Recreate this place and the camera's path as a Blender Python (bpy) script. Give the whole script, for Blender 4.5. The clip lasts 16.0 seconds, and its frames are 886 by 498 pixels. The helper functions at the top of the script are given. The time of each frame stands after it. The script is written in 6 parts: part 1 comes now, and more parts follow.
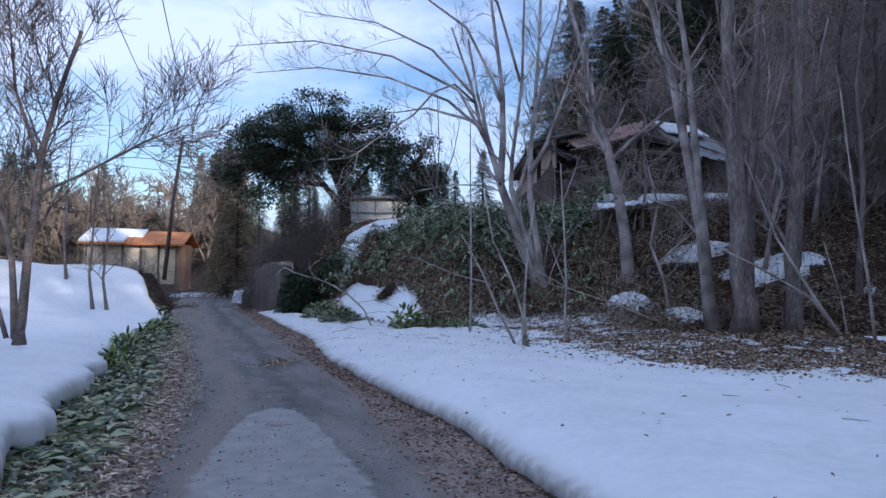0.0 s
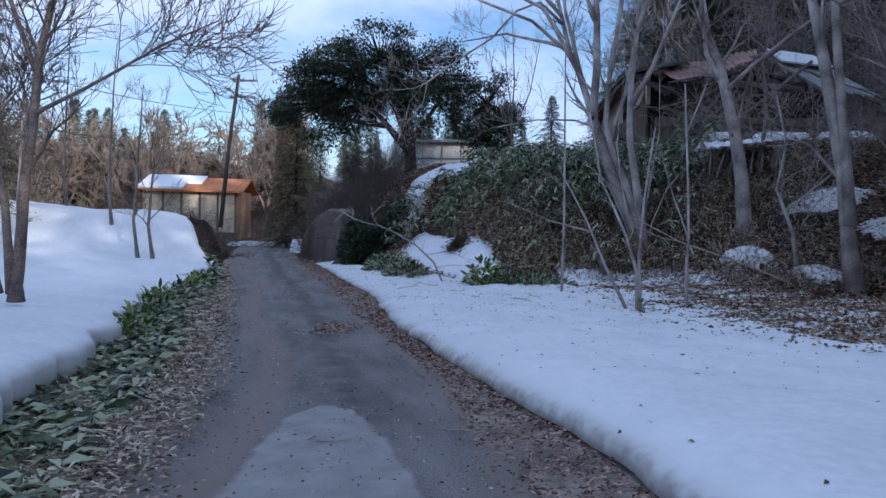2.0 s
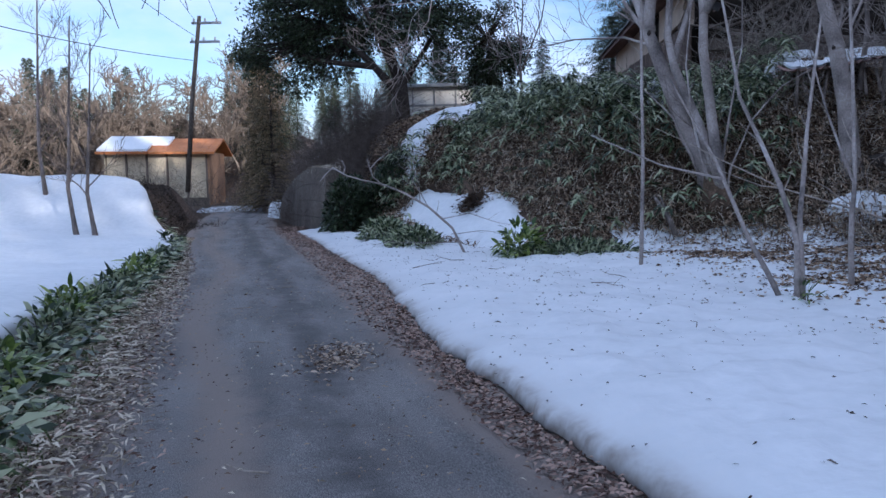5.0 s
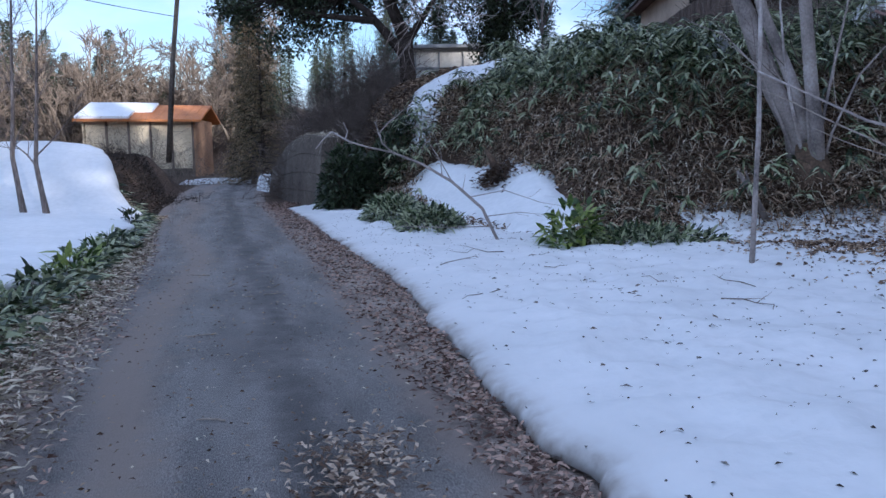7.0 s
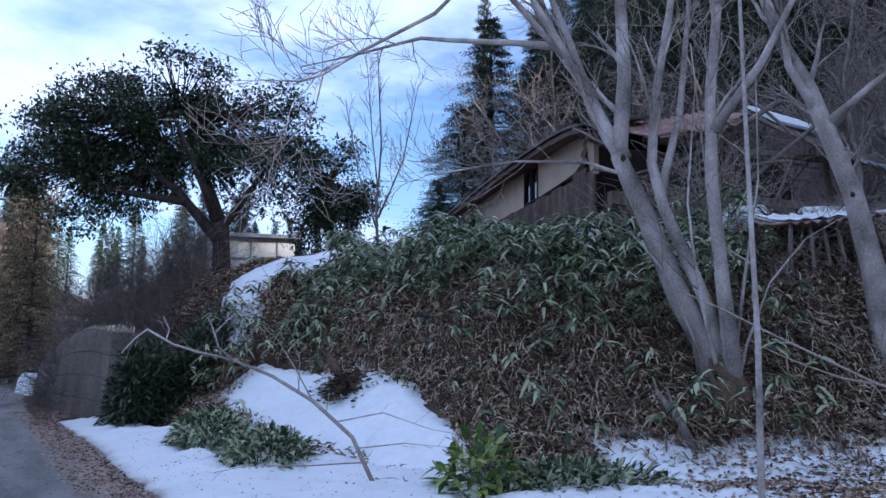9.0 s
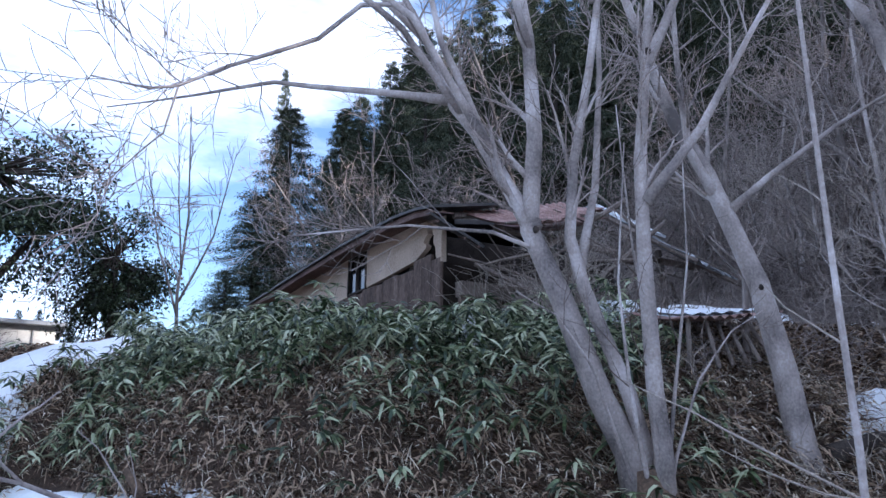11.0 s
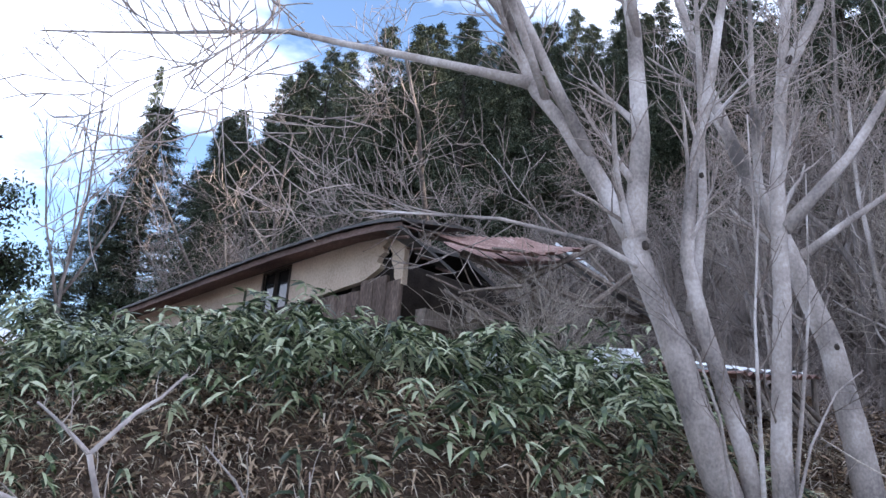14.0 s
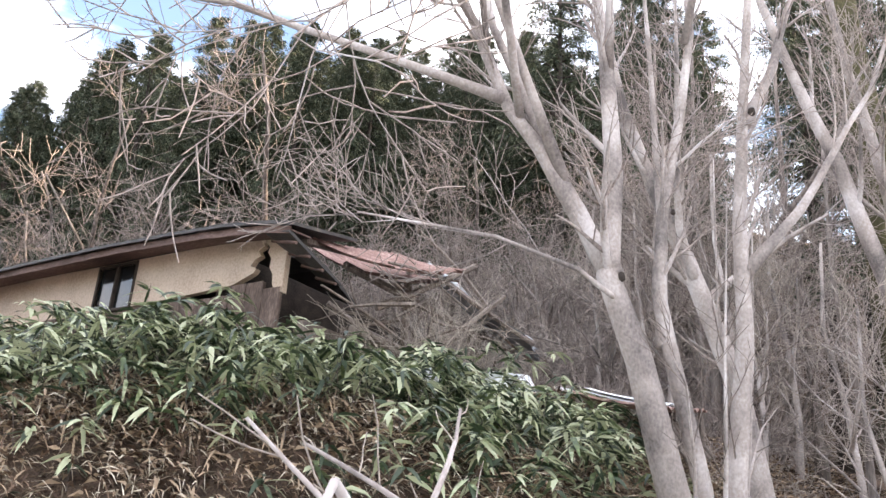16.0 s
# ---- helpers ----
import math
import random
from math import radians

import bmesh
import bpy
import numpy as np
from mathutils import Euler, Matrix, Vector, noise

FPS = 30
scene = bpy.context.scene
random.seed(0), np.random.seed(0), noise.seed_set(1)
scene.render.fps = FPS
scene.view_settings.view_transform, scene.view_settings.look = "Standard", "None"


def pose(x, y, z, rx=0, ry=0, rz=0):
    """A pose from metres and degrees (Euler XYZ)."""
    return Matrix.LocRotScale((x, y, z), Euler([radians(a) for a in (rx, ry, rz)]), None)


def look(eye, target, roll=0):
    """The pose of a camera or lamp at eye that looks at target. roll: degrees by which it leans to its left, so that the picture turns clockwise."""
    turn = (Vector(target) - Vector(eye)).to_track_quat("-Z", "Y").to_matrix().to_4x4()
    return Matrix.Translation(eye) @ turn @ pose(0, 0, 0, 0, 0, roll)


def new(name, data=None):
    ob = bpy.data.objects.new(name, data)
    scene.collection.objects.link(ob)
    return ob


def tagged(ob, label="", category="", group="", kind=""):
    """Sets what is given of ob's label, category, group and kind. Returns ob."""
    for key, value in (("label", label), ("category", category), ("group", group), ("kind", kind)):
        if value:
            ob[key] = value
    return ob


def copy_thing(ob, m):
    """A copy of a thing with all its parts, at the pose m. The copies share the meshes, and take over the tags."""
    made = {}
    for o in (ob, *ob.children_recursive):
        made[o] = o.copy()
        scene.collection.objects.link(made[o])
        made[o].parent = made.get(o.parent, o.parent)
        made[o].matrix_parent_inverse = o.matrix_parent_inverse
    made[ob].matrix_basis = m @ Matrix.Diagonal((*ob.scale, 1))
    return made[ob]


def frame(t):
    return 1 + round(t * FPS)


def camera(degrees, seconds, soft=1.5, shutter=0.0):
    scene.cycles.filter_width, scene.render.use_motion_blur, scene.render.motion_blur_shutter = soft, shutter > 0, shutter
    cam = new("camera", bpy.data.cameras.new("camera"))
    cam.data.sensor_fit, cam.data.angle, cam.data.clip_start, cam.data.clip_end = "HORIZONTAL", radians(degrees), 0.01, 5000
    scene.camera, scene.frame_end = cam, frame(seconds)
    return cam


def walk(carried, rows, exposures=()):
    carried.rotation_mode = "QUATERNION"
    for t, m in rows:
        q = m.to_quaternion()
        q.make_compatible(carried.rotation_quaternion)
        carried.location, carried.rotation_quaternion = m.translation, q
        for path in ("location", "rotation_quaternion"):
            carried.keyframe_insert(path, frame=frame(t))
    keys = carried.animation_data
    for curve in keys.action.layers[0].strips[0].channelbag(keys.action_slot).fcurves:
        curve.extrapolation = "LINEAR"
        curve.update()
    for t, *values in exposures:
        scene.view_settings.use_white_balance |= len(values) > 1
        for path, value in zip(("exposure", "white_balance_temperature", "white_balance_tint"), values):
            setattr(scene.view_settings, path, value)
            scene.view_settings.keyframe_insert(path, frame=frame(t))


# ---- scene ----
from mathutils.geometry import tessellate_polygon

cam = camera(58.5, 16.0)
METRES, EYE, TILT, LEAN, TURN = 21.1, 1.5, 0.0, 0.0, 0.0
ROWS = [
    (0.0, 0.0, 0.0, 0.0, -0.02, 1.62, -0.65),
    (0.5, -0.0058, 0.0385, -0.0018, 1.95, -1.34, -0.31),
    (1.0, -0.0131, 0.0708, -0.0026, 5.52, -1.32, -1.22),
    (1.5, -0.0173, 0.1034, -0.0027, 6.77, 0.53, -0.82),
    (2.0, -0.0244, 0.1357, -0.0049, 4.33, -1.94, -1.24),
    (2.5, -0.033, 0.17, -0.006, -5.5, -5.99, -3.42),
    (3.0, -0.0393, 0.2016, -0.006, -2.62, -5.19, -0.5),
    (3.5, -0.0493, 0.2366, -0.0058, 3.26, -5.7, 1.23),
    (6.0, -0.0845, 0.404, -0.0096, 1.69, -4.86, -0.21),
    (6.5, -0.0916, 0.4404, -0.0114, -0.45, -7.3, 0.11),
    (7.0, -0.1034, 0.4732, -0.0093, 2.48, -7.17, 0.63),
    (7.5, -0.1141, 0.5074, -0.0115, 7.08, -7.9, 0.94),
    (8.0, -0.1255, 0.5391, -0.011, 3.64, -6.21, 0.54),
    (8.5, -0.1355, 0.5696, -0.0069, -2.72, 0.79, 1.11),
    (9.0, -0.1449, 0.6022, -0.0031, -12.52, 7.02, -0.7),
    (9.5, -0.1524, 0.6317, -0.0034, -22.67, 9.0, -1.43),
    (10.0, -0.1586, 0.6631, -0.0025, -26.25, 12.14, -0.23),
    (12.5, -0.1965, 0.8086, -0.0026, -36.11, 17.47, -2.91),
    (13.0, -0.2035, 0.8304, -0.0007, -41.07, 18.42, -1.74),
    (13.5, -0.2081, 0.8542, -0.0026, -43.2, 19.06, -2.9),
    (14.0, -0.2186, 0.8775, -0.0042, -43.42, 18.86, -3.8),
    (14.5, -0.228, 0.8994, -0.0069, -43.32, 18.36, -1.14),
    (15.0, -0.2358, 0.9245, -0.0051, -46.83, 17.5, -0.05),
    (15.5, -0.2467, 0.942, -0.0022, -55.27, 18.38, -2.16),
    (16.0, -0.2552, 0.9602, -0.0016, -59.84, 20.93, -3.25),
]
EXPOSURES = [(0.0, 0.52, 5080, 17), (1.0, 0.5, 5060, 16), (2.0, 0.41, 5020, 15), (2.5, 0.6, 5050, 15), (3.0, 0.66, 5100, 15), (3.5, 0.66, 5100, 15), (6.0, 0.66, 5060, 15), (6.5, 0.72, 5060, 15), (8.0, 0.77, 5080, 15), (9.0, 0.87, 4940, 17), (10.0, 1.28, 5320, 17), (12.5, 1.56, 4900, 15), (13.0, 1.72, 5150, 16), (13.5, 1.84, 5420, 16), (14.5, 2.14, 6050, 15), (16.0, 2.70, 6900, 16)]
walk(cam, [(t, pose(0, 0, EYE, TILT, LEAN, TURN) @ pose(METRES * x, METRES * y, METRES * z, 90 + pitch, roll, yaw)) for t, x, y, z, yaw, pitch, roll in ROWS], EXPOSURES)

# ---- sky, sun ----
SUN_DIR = Vector((0.62, -0.78, 0.30)).normalized()
world = bpy.data.worlds.new("world")
scene.world = world
world.use_nodes = True
wn, wl = world.node_tree.nodes, world.node_tree.links
wn.clear()
w_out = wn.new("ShaderNodeOutputWorld")
w_bg = wn.new("ShaderNodeBackground")
w_sky = wn.new("ShaderNodeTexSky")
w_sky.sky_type = "NISHITA"
w_sky.sun_disc = False
w_sky.sun_elevation = math.asin(SUN_DIR.z)
w_sky.sun_rotation = math.atan2(SUN_DIR.x, SUN_DIR.y)
w_co = wn.new("ShaderNodeTexCoord")
w_map = wn.new("ShaderNodeMapping")
w_map.inputs["Scale"].default_value = (1.0, 1.0, 2.6)
w_map.inputs["Location"].default_value = (0.35, 0.1, 0.0)
w_noise = wn.new("ShaderNodeTexNoise")
w_noise.inputs["Scale"].default_value = 2.3
w_noise.inputs["Detail"].default_value = 7
w_noise.inputs["Roughness"].default_value = 0.55
w_ramp = wn.new("ShaderNodeValToRGB")
w_ramp.color_ramp.elements[0].position = 0.43
w_ramp.color_ramp.elements[1].position = 0.60
w_mix = wn.new("ShaderNodeMixRGB")
w_mix.inputs[2].default_value = (6.3, 6.6, 7.15, 1)
wl.new(w_co.outputs["Generated"], w_map.inputs["Vector"])
wl.new(w_map.outputs[0], w_noise.inputs["Vector"])
wl.new(w_noise.outputs[0], w_ramp.inputs[0])
wl.new(w_ramp.outputs[0], w_mix.inputs[0])
wl.new(w_sky.outputs[0], w_mix.inputs[1])
wl.new(w_mix.outputs[0], w_bg.inputs[0])
w_bg.inputs[1].default_value = 0.10
wl.new(w_bg.outputs[0], w_out.inputs[0])
sun_data = bpy.data.lights.new("sun", "SUN")
sun_data.energy, sun_data.angle, sun_data.color = 4.0, radians(0.6), (1.0, 0.83, 0.62)
sun = new("sun", sun_data)
sun.matrix_world = look(SUN_DIR * 100, (0, 0, 0))

# ---- materials ----
def rgb(c):
    return (c[0], c[1], c[2], 1)


def mat(name, a, b, scale=8.0, rough=0.8, bump=0.3, fine=60.0, island=0.0, spec=0.3, metal=0.0, stretch=(1, 1, 1), c=None, bump_dist=0.02, detail=5, leafy=0.0, turn=0.0, grain=0.5):
    m = bpy.data.materials.new(name)
    m.use_nodes = True
    n, l = m.node_tree.nodes, m.node_tree.links
    bs = n["Principled BSDF"]
    bs.inputs["Roughness"].default_value = rough
    bs.inputs["Metallic"].default_value = metal
    bs.inputs["Specular IOR Level"].default_value = spec
    co = n.new("ShaderNodeTexCoord")
    mp = n.new("ShaderNodeMapping")
    mp.vector_type = "TEXTURE"
    mp.inputs["Scale"].default_value = [1 / k for k in stretch]
    mp.inputs["Rotation"].default_value = (0, 0, radians(turn))
    l.new(co.outputs["Object"], mp.inputs["Vector"])
    big = n.new("ShaderNodeTexNoise")
    big.inputs["Scale"].default_value = scale
    big.inputs["Detail"].default_value = detail
    sm = n.new("ShaderNodeTexNoise")
    sm.inputs["Scale"].default_value = fine
    sm.inputs["Detail"].default_value = 4
    l.new(mp.outputs[0], big.inputs["Vector"])
    l.new(mp.outputs[0], sm.inputs["Vector"])
    ramp = n.new("ShaderNodeValToRGB")
    ramp.color_ramp.elements[0].position, ramp.color_ramp.elements[0].color = 0.34, rgb(a)
    ramp.color_ramp.elements[1].position, ramp.color_ramp.elements[1].color = 0.66, rgb(b)
    if c:
        e = ramp.color_ramp.elements.new(0.52)
        e.color = rgb(c)
    add = n.new("ShaderNodeMath")
    add.operation = "MULTIPLY_ADD"
    add.inputs[1].default_value = 1 - grain
    half = n.new("ShaderNodeMath")
    half.operation = "MULTIPLY_ADD"
    half.inputs[1].default_value = grain
    half.inputs[2].default_value = 0.0
    l.new(sm.outputs[0], half.inputs[0])
    l.new(big.outputs[0], add.inputs[0])
    l.new(half.outputs[0], add.inputs[2])
    fac = add.outputs[0]
    if island:
        geo = n.new("ShaderNodeNewGeometry")
        mx = n.new("ShaderNodeMath")
        mx.operation = "MULTIPLY_ADD"
        mx.inputs[1].default_value = island
        sub = n.new("ShaderNodeMath")
        sub.operation = "SUBTRACT"
        sub.inputs[1].default_value = island * 0.5
        l.new(geo.outputs["Random Per Island"], mx.inputs[0])
        l.new(fac, sub.inputs[0])
        l.new(sub.outputs[0], mx.inputs[2])
        fac = mx.outputs[0]
    l.new(fac, ramp.inputs[0])
    l.new(ramp.outputs[0], bs.inputs["Base Color"])
    if bump:
        bp = n.new("ShaderNodeBump")
        bp.inputs["Strength"].default_value = bump
        bp.inputs["Distance"].default_value = bump_dist
        l.new(add.outputs[0], bp.inputs["Height"])
        l.new(bp.outputs[0], bs.inputs["Normal"])
    if leafy:
        tr = n.new("ShaderNodeBsdfTranslucent")
        l.new(ramp.outputs[0], tr.inputs[0])
        ms = n.new("ShaderNodeMixShader")
        ms.inputs[0].default_value = leafy
        l.new(bs.outputs[0], ms.inputs[1])
        l.new(tr.outputs[0], ms.inputs[2])
        l.new(ms.outputs[0], n["Material Output"].inputs[0])
    return m


M_SOIL = mat("leaf_soil", (0.035, 0.024, 0.018), (0.19, 0.125, 0.085), 2.5, 0.95, 0.9, 45, c=(0.095, 0.065, 0.046), bump_dist=0.05)
M_ROAD = mat("asphalt", (0.075, 0.07, 0.069), (0.40, 0.37, 0.35), 1.0, 0.75, 1.0, 85, c=(0.235, 0.22, 0.212), turn=17, stretch=(2.4, 0.6, 1), bump_dist=0.02, grain=0.62)


def road_wear(m):
    """Dirt creeping in from the edges and along one track, and a pale tongue of older surface, by the road's own coordinates."""
    n, l = m.node_tree.nodes, m.node_tree.links
    bs = n["Principled BSDF"]
    base = bs.inputs["Base Color"].links[0].from_socket
    ns = n.new("ShaderNodeTexNoise")
    ns.inputs["Scale"].default_value, ns.inputs["Detail"].default_value = 5.0, 6
    co = n.new("ShaderNodeTexCoord")
    l.new(co.outputs["Object"], ns.inputs["Vector"])
    for key, low, high, tone in (("dirt", 0.45, 0.95, (0.30, 0.245, 0.212, 1)), ("dark", 0.6, 1.1, (0.075, 0.07, 0.07, 1)), ("pale", 0.66, 0.98, (0.60, 0.58, 0.565, 1))):
        at = n.new("ShaderNodeAttribute")
        at.attribute_name = key
        ad = n.new("ShaderNodeMath")
        ad.operation = "MULTIPLY_ADD"
        ad.inputs[1].default_value = 0.8
        l.new(ns.outputs[0], ad.inputs[0])
        l.new(at.outputs["Fac"], ad.inputs[2])
        rg = n.new("ShaderNodeMapRange")
        rg.inputs[1].default_value, rg.inputs[2].default_value = low, high
        rg.inputs[3].default_value, rg.inputs[4].default_value = 0.0, 0.85
        l.new(ad.outputs[0], rg.inputs[0])
        mx = n.new("ShaderNodeMixRGB")
        mx.inputs[2].default_value = tone
        l.new(rg.outputs[0], mx.inputs[0])
        if key == "pale":
            ml = n.new("ShaderNodeMixRGB")
            ml.blend_type = "MULTIPLY"
            ml.inputs[0].default_value = 0.6
            ml.inputs[1].default_value = tone
            l.new(ns.outputs[0], ml.inputs[2])
            l.new(ml.outputs[0], mx.inputs[2])
        l.new(base, mx.inputs[1])
        base = mx.outputs[0]
    l.new(base, bs.inputs["Base Color"])


road_wear(M_ROAD)


def grime(m):
    """Grey-brown melt dirt where the snow's own rim says so."""
    n, l = m.node_tree.nodes, m.node_tree.links
    bs = n["Principled BSDF"]
    base = bs.inputs["Base Color"].links[0].from_socket
    at = n.new("ShaderNodeAttribute")
    at.attribute_name = "grime"
    ns = n.new("ShaderNodeTexNoise")
    ns.inputs["Scale"].default_value, ns.inputs["Detail"].default_value = 9.0, 6
    co = n.new("ShaderNodeTexCoord")
    l.new(co.outputs["Object"], ns.inputs["Vector"])
    mu = n.new("ShaderNodeMath")
    mu.operation = "MULTIPLY"
    l.new(at.outputs["Fac"], mu.inputs[0])
    l.new(ns.outputs[0], mu.inputs[1])
    mx = n.new("ShaderNodeMixRGB")
    mx.inputs[2].default_value = (0.30, 0.265, 0.24, 1)
    l.new(mu.outputs[0], mx.inputs[0])
    l.new(base, mx.inputs[1])
    l.new(mx.outputs[0], bs.inputs["Base Color"])


M_MOSSY = mat("mossy_green_bark", (0.04, 0.037, 0.02), (0.13, 0.115, 0.06), 3, 0.95, 0.7, 30, c=(0.075, 0.068, 0.034), stretch=(1, 1, 0.4))
M_SNOW = mat("old_snow", (0.78, 0.80, 0.82), (0.92, 0.93, 0.95), 1.1, 0.6, 0.45, 9, spec=0.2, bump_dist=0.035)
grime(M_SNOW)
M_BARK = mat("grey_bark", (0.085, 0.068, 0.06), (0.36, 0.30, 0.27), 4, 0.9, 0.9, 26, c=(0.20, 0.168, 0.15), stretch=(1, 1, 0.22))
M_PBARK = mat("pale_bark", (0.13, 0.112, 0.105), (0.62, 0.57, 0.55), 1.7, 0.85, 0.4, 36, c=(0.39, 0.335, 0.305), stretch=(1, 1, 0.8), grain=0.24)
M_BTWIG = mat("brown_grey_twig", (0.14, 0.112, 0.098), (0.47, 0.40, 0.36), 1.2, 0.9, 0, 30, c=(0.33, 0.275, 0.245))
M_DBARK = mat("dark_bark", (0.02, 0.016, 0.013), (0.085, 0.068, 0.058), 6, 0.95, 0.6, 40, stretch=(1, 1, 0.3))
M_TWIG = mat("twig", (0.07, 0.053, 0.044), (0.26, 0.21, 0.18), 6, 0.9, 0, 40)
M_PTWIG = mat("pale_twig", (0.22, 0.18, 0.15), (0.52, 0.45, 0.385), 6, 0.9, 0, 40)
M_SASA = mat("bamboo_grass_leaf", (0.03, 0.05, 0.022), (0.46, 0.49, 0.31), 3, 0.45, 0, 20, island=0.95, c=(0.145, 0.19, 0.078), spec=0.5, leafy=0.2)
M_DRY = mat("dry_leaf", (0.07, 0.042, 0.028), (0.42, 0.31, 0.21), 3, 0.85, 0, 30, island=0.8, c=(0.19, 0.125, 0.082))
M_EVER = mat("evergreen_leaf", (0.018, 0.030, 0.014), (0.09, 0.115, 0.06), 2, 0.42, 0, 20, island=0.7, c=(0.03, 0.05, 0.02), spec=0.5, leafy=0.15)
M_CEDAR = mat("cedar_needles", (0.034, 0.046, 0.03), (0.14, 0.155, 0.10), 0.4, 0.8, 0, 10, island=0.5, c=(0.075, 0.095, 0.058))
M_RCEDAR = mat("rusty_cedar_needles", (0.09, 0.078, 0.045), (0.42, 0.30, 0.17), 0.6, 0.8, 0, 10, island=0.6, c=(0.22, 0.18, 0.095))
M_SHRUB = mat("glossy_shrub_leaf", (0.05, 0.09, 0.02), (0.32, 0.38, 0.10), 3, 0.35, 0, 20, island=0.7, c=(0.15, 0.21, 0.05), spec=0.5, leafy=0.2)
M_PLAST = mat("beige_plaster", (0.42, 0.32, 0.24), (0.66, 0.53, 0.42), 1.2, 0.9, 0.2, 25, c=(0.57, 0.45, 0.35))
M_WOOD = mat("weathered_wood", (0.08, 0.064, 0.054), (0.32, 0.26, 0.22), 3, 0.85, 0.5, 30, stretch=(1, 1, 0.3))
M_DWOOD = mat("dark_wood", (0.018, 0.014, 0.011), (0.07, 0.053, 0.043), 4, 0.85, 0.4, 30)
M_ROOF = mat("dark_roof_metal", (0.03, 0.028, 0.027), (0.09, 0.08, 0.075), 3, 0.6, 0.3, 30, spec=0.4)
M_RUST = mat("rusty_metal", (0.15, 0.08, 0.065), (0.46, 0.32, 0.28), 2.5, 0.75, 0.4, 30, c=(0.28, 0.165, 0.135), spec=0.4)
M_OROOF = mat("orange_roof_metal", (0.38, 0.13, 0.04), (0.62, 0.25, 0.09), 1.0, 0.6, 0.2, 12, c=(0.5, 0.19, 0.06))
M_CREAM = mat("cream_panel", (0.56, 0.48, 0.33), (0.76, 0.68, 0.52), 0.6, 0.85, 0.2, 8)
M_BROWN = mat("brown_end_wall", (0.30, 0.17, 0.10), (0.50, 0.32, 0.20), 0.8, 0.85, 0.2, 10)
M_CONC = mat("stained_concrete", (0.07, 0.056, 0.046), (0.25, 0.21, 0.175), 1.1, 0.9, 0.5, 25, c=(0.15, 0.125, 0.104), stretch=(1, 1, 0.6))
M_WHITE = mat("white_wall_paint", (0.55, 0.54, 0.50), (0.78, 0.77, 0.73), 0.8, 0.8, 0.1, 10)
M_GLASS = mat("dark_window_glass", (0.01, 0.011, 0.012), (0.02, 0.022, 0.024), 2, 0.08, 0, 10, spec=0.6)
M_WIRE = mat("black_cable", (0.012, 0.012, 0.012), (0.03, 0.03, 0.03), 4, 0.6, 0, 20)
M_GREYMETAL = mat("galvanised_metal", (0.22, 0.23, 0.24), (0.42, 0.43, 0.44), 3, 0.5, 0.1, 20, metal=0.6)
M_GRASS = mat("winter_grass", (0.05, 0.07, 0.02), (0.30, 0.27, 0.15), 2, 0.8, 0, 20, island=0.9, c=(0.14, 0.15, 0.06), leafy=0.15)
M_STRAW = mat("straw", (0.19, 0.155, 0.11), (0.68, 0.60, 0.47), 2, 0.85, 0, 20, island=0.9, c=(0.45, 0.385, 0.29))
M_DIRT = mat("gravelly_dirt", (0.15, 0.122, 0.104), (0.50, 0.44, 0.38), 3.0, 0.95, 0.9, 55, c=(0.31, 0.26, 0.225), bump_dist=0.03)
M_RDRY = mat("reddish_dry_leaf", (0.09, 0.052, 0.04), (0.48, 0.34, 0.27), 3, 0.85, 0, 30, island=0.9, c=(0.24, 0.158, 0.125))
M_PDRY = mat("pale_dry_leaf", (0.12, 0.078, 0.055), (0.58, 0.47, 0.36), 3, 0.85, 0, 30, island=0.9, c=(0.33, 0.25, 0.19))
M_FAR = mat("far_brown_twigs", (0.12, 0.098, 0.08), (0.32, 0.265, 0.215), 0.5, 0.95, 0, 4, c=(0.21, 0.172, 0.138))
M_SBOARD = mat("rotten_boards", (0.06, 0.043, 0.035), (0.27, 0.20, 0.165), 3, 0.9, 0.5, 30, c=(0.145, 0.105, 0.086), stretch=(1, 1, 0.3))
M_SOFFIT = mat("reddish_soffit_boards", (0.09, 0.06, 0.052), (0.26, 0.175, 0.15), 2.5, 0.85, 0.4, 30, c=(0.165, 0.108, 0.093), stretch=(1, 0.3, 1))
M_MOSS = mat("mossy_bark", (0.06, 0.042, 0.03), (0.24, 0.165, 0.115), 5, 0.9, 0.8, 30, c=(0.135, 0.092, 0.062))
M_VINYL = mat("white_sheet", (0.6, 0.6, 0.62), (0.8, 0.8, 0.82), 6, 0.5, 0.2, 30)

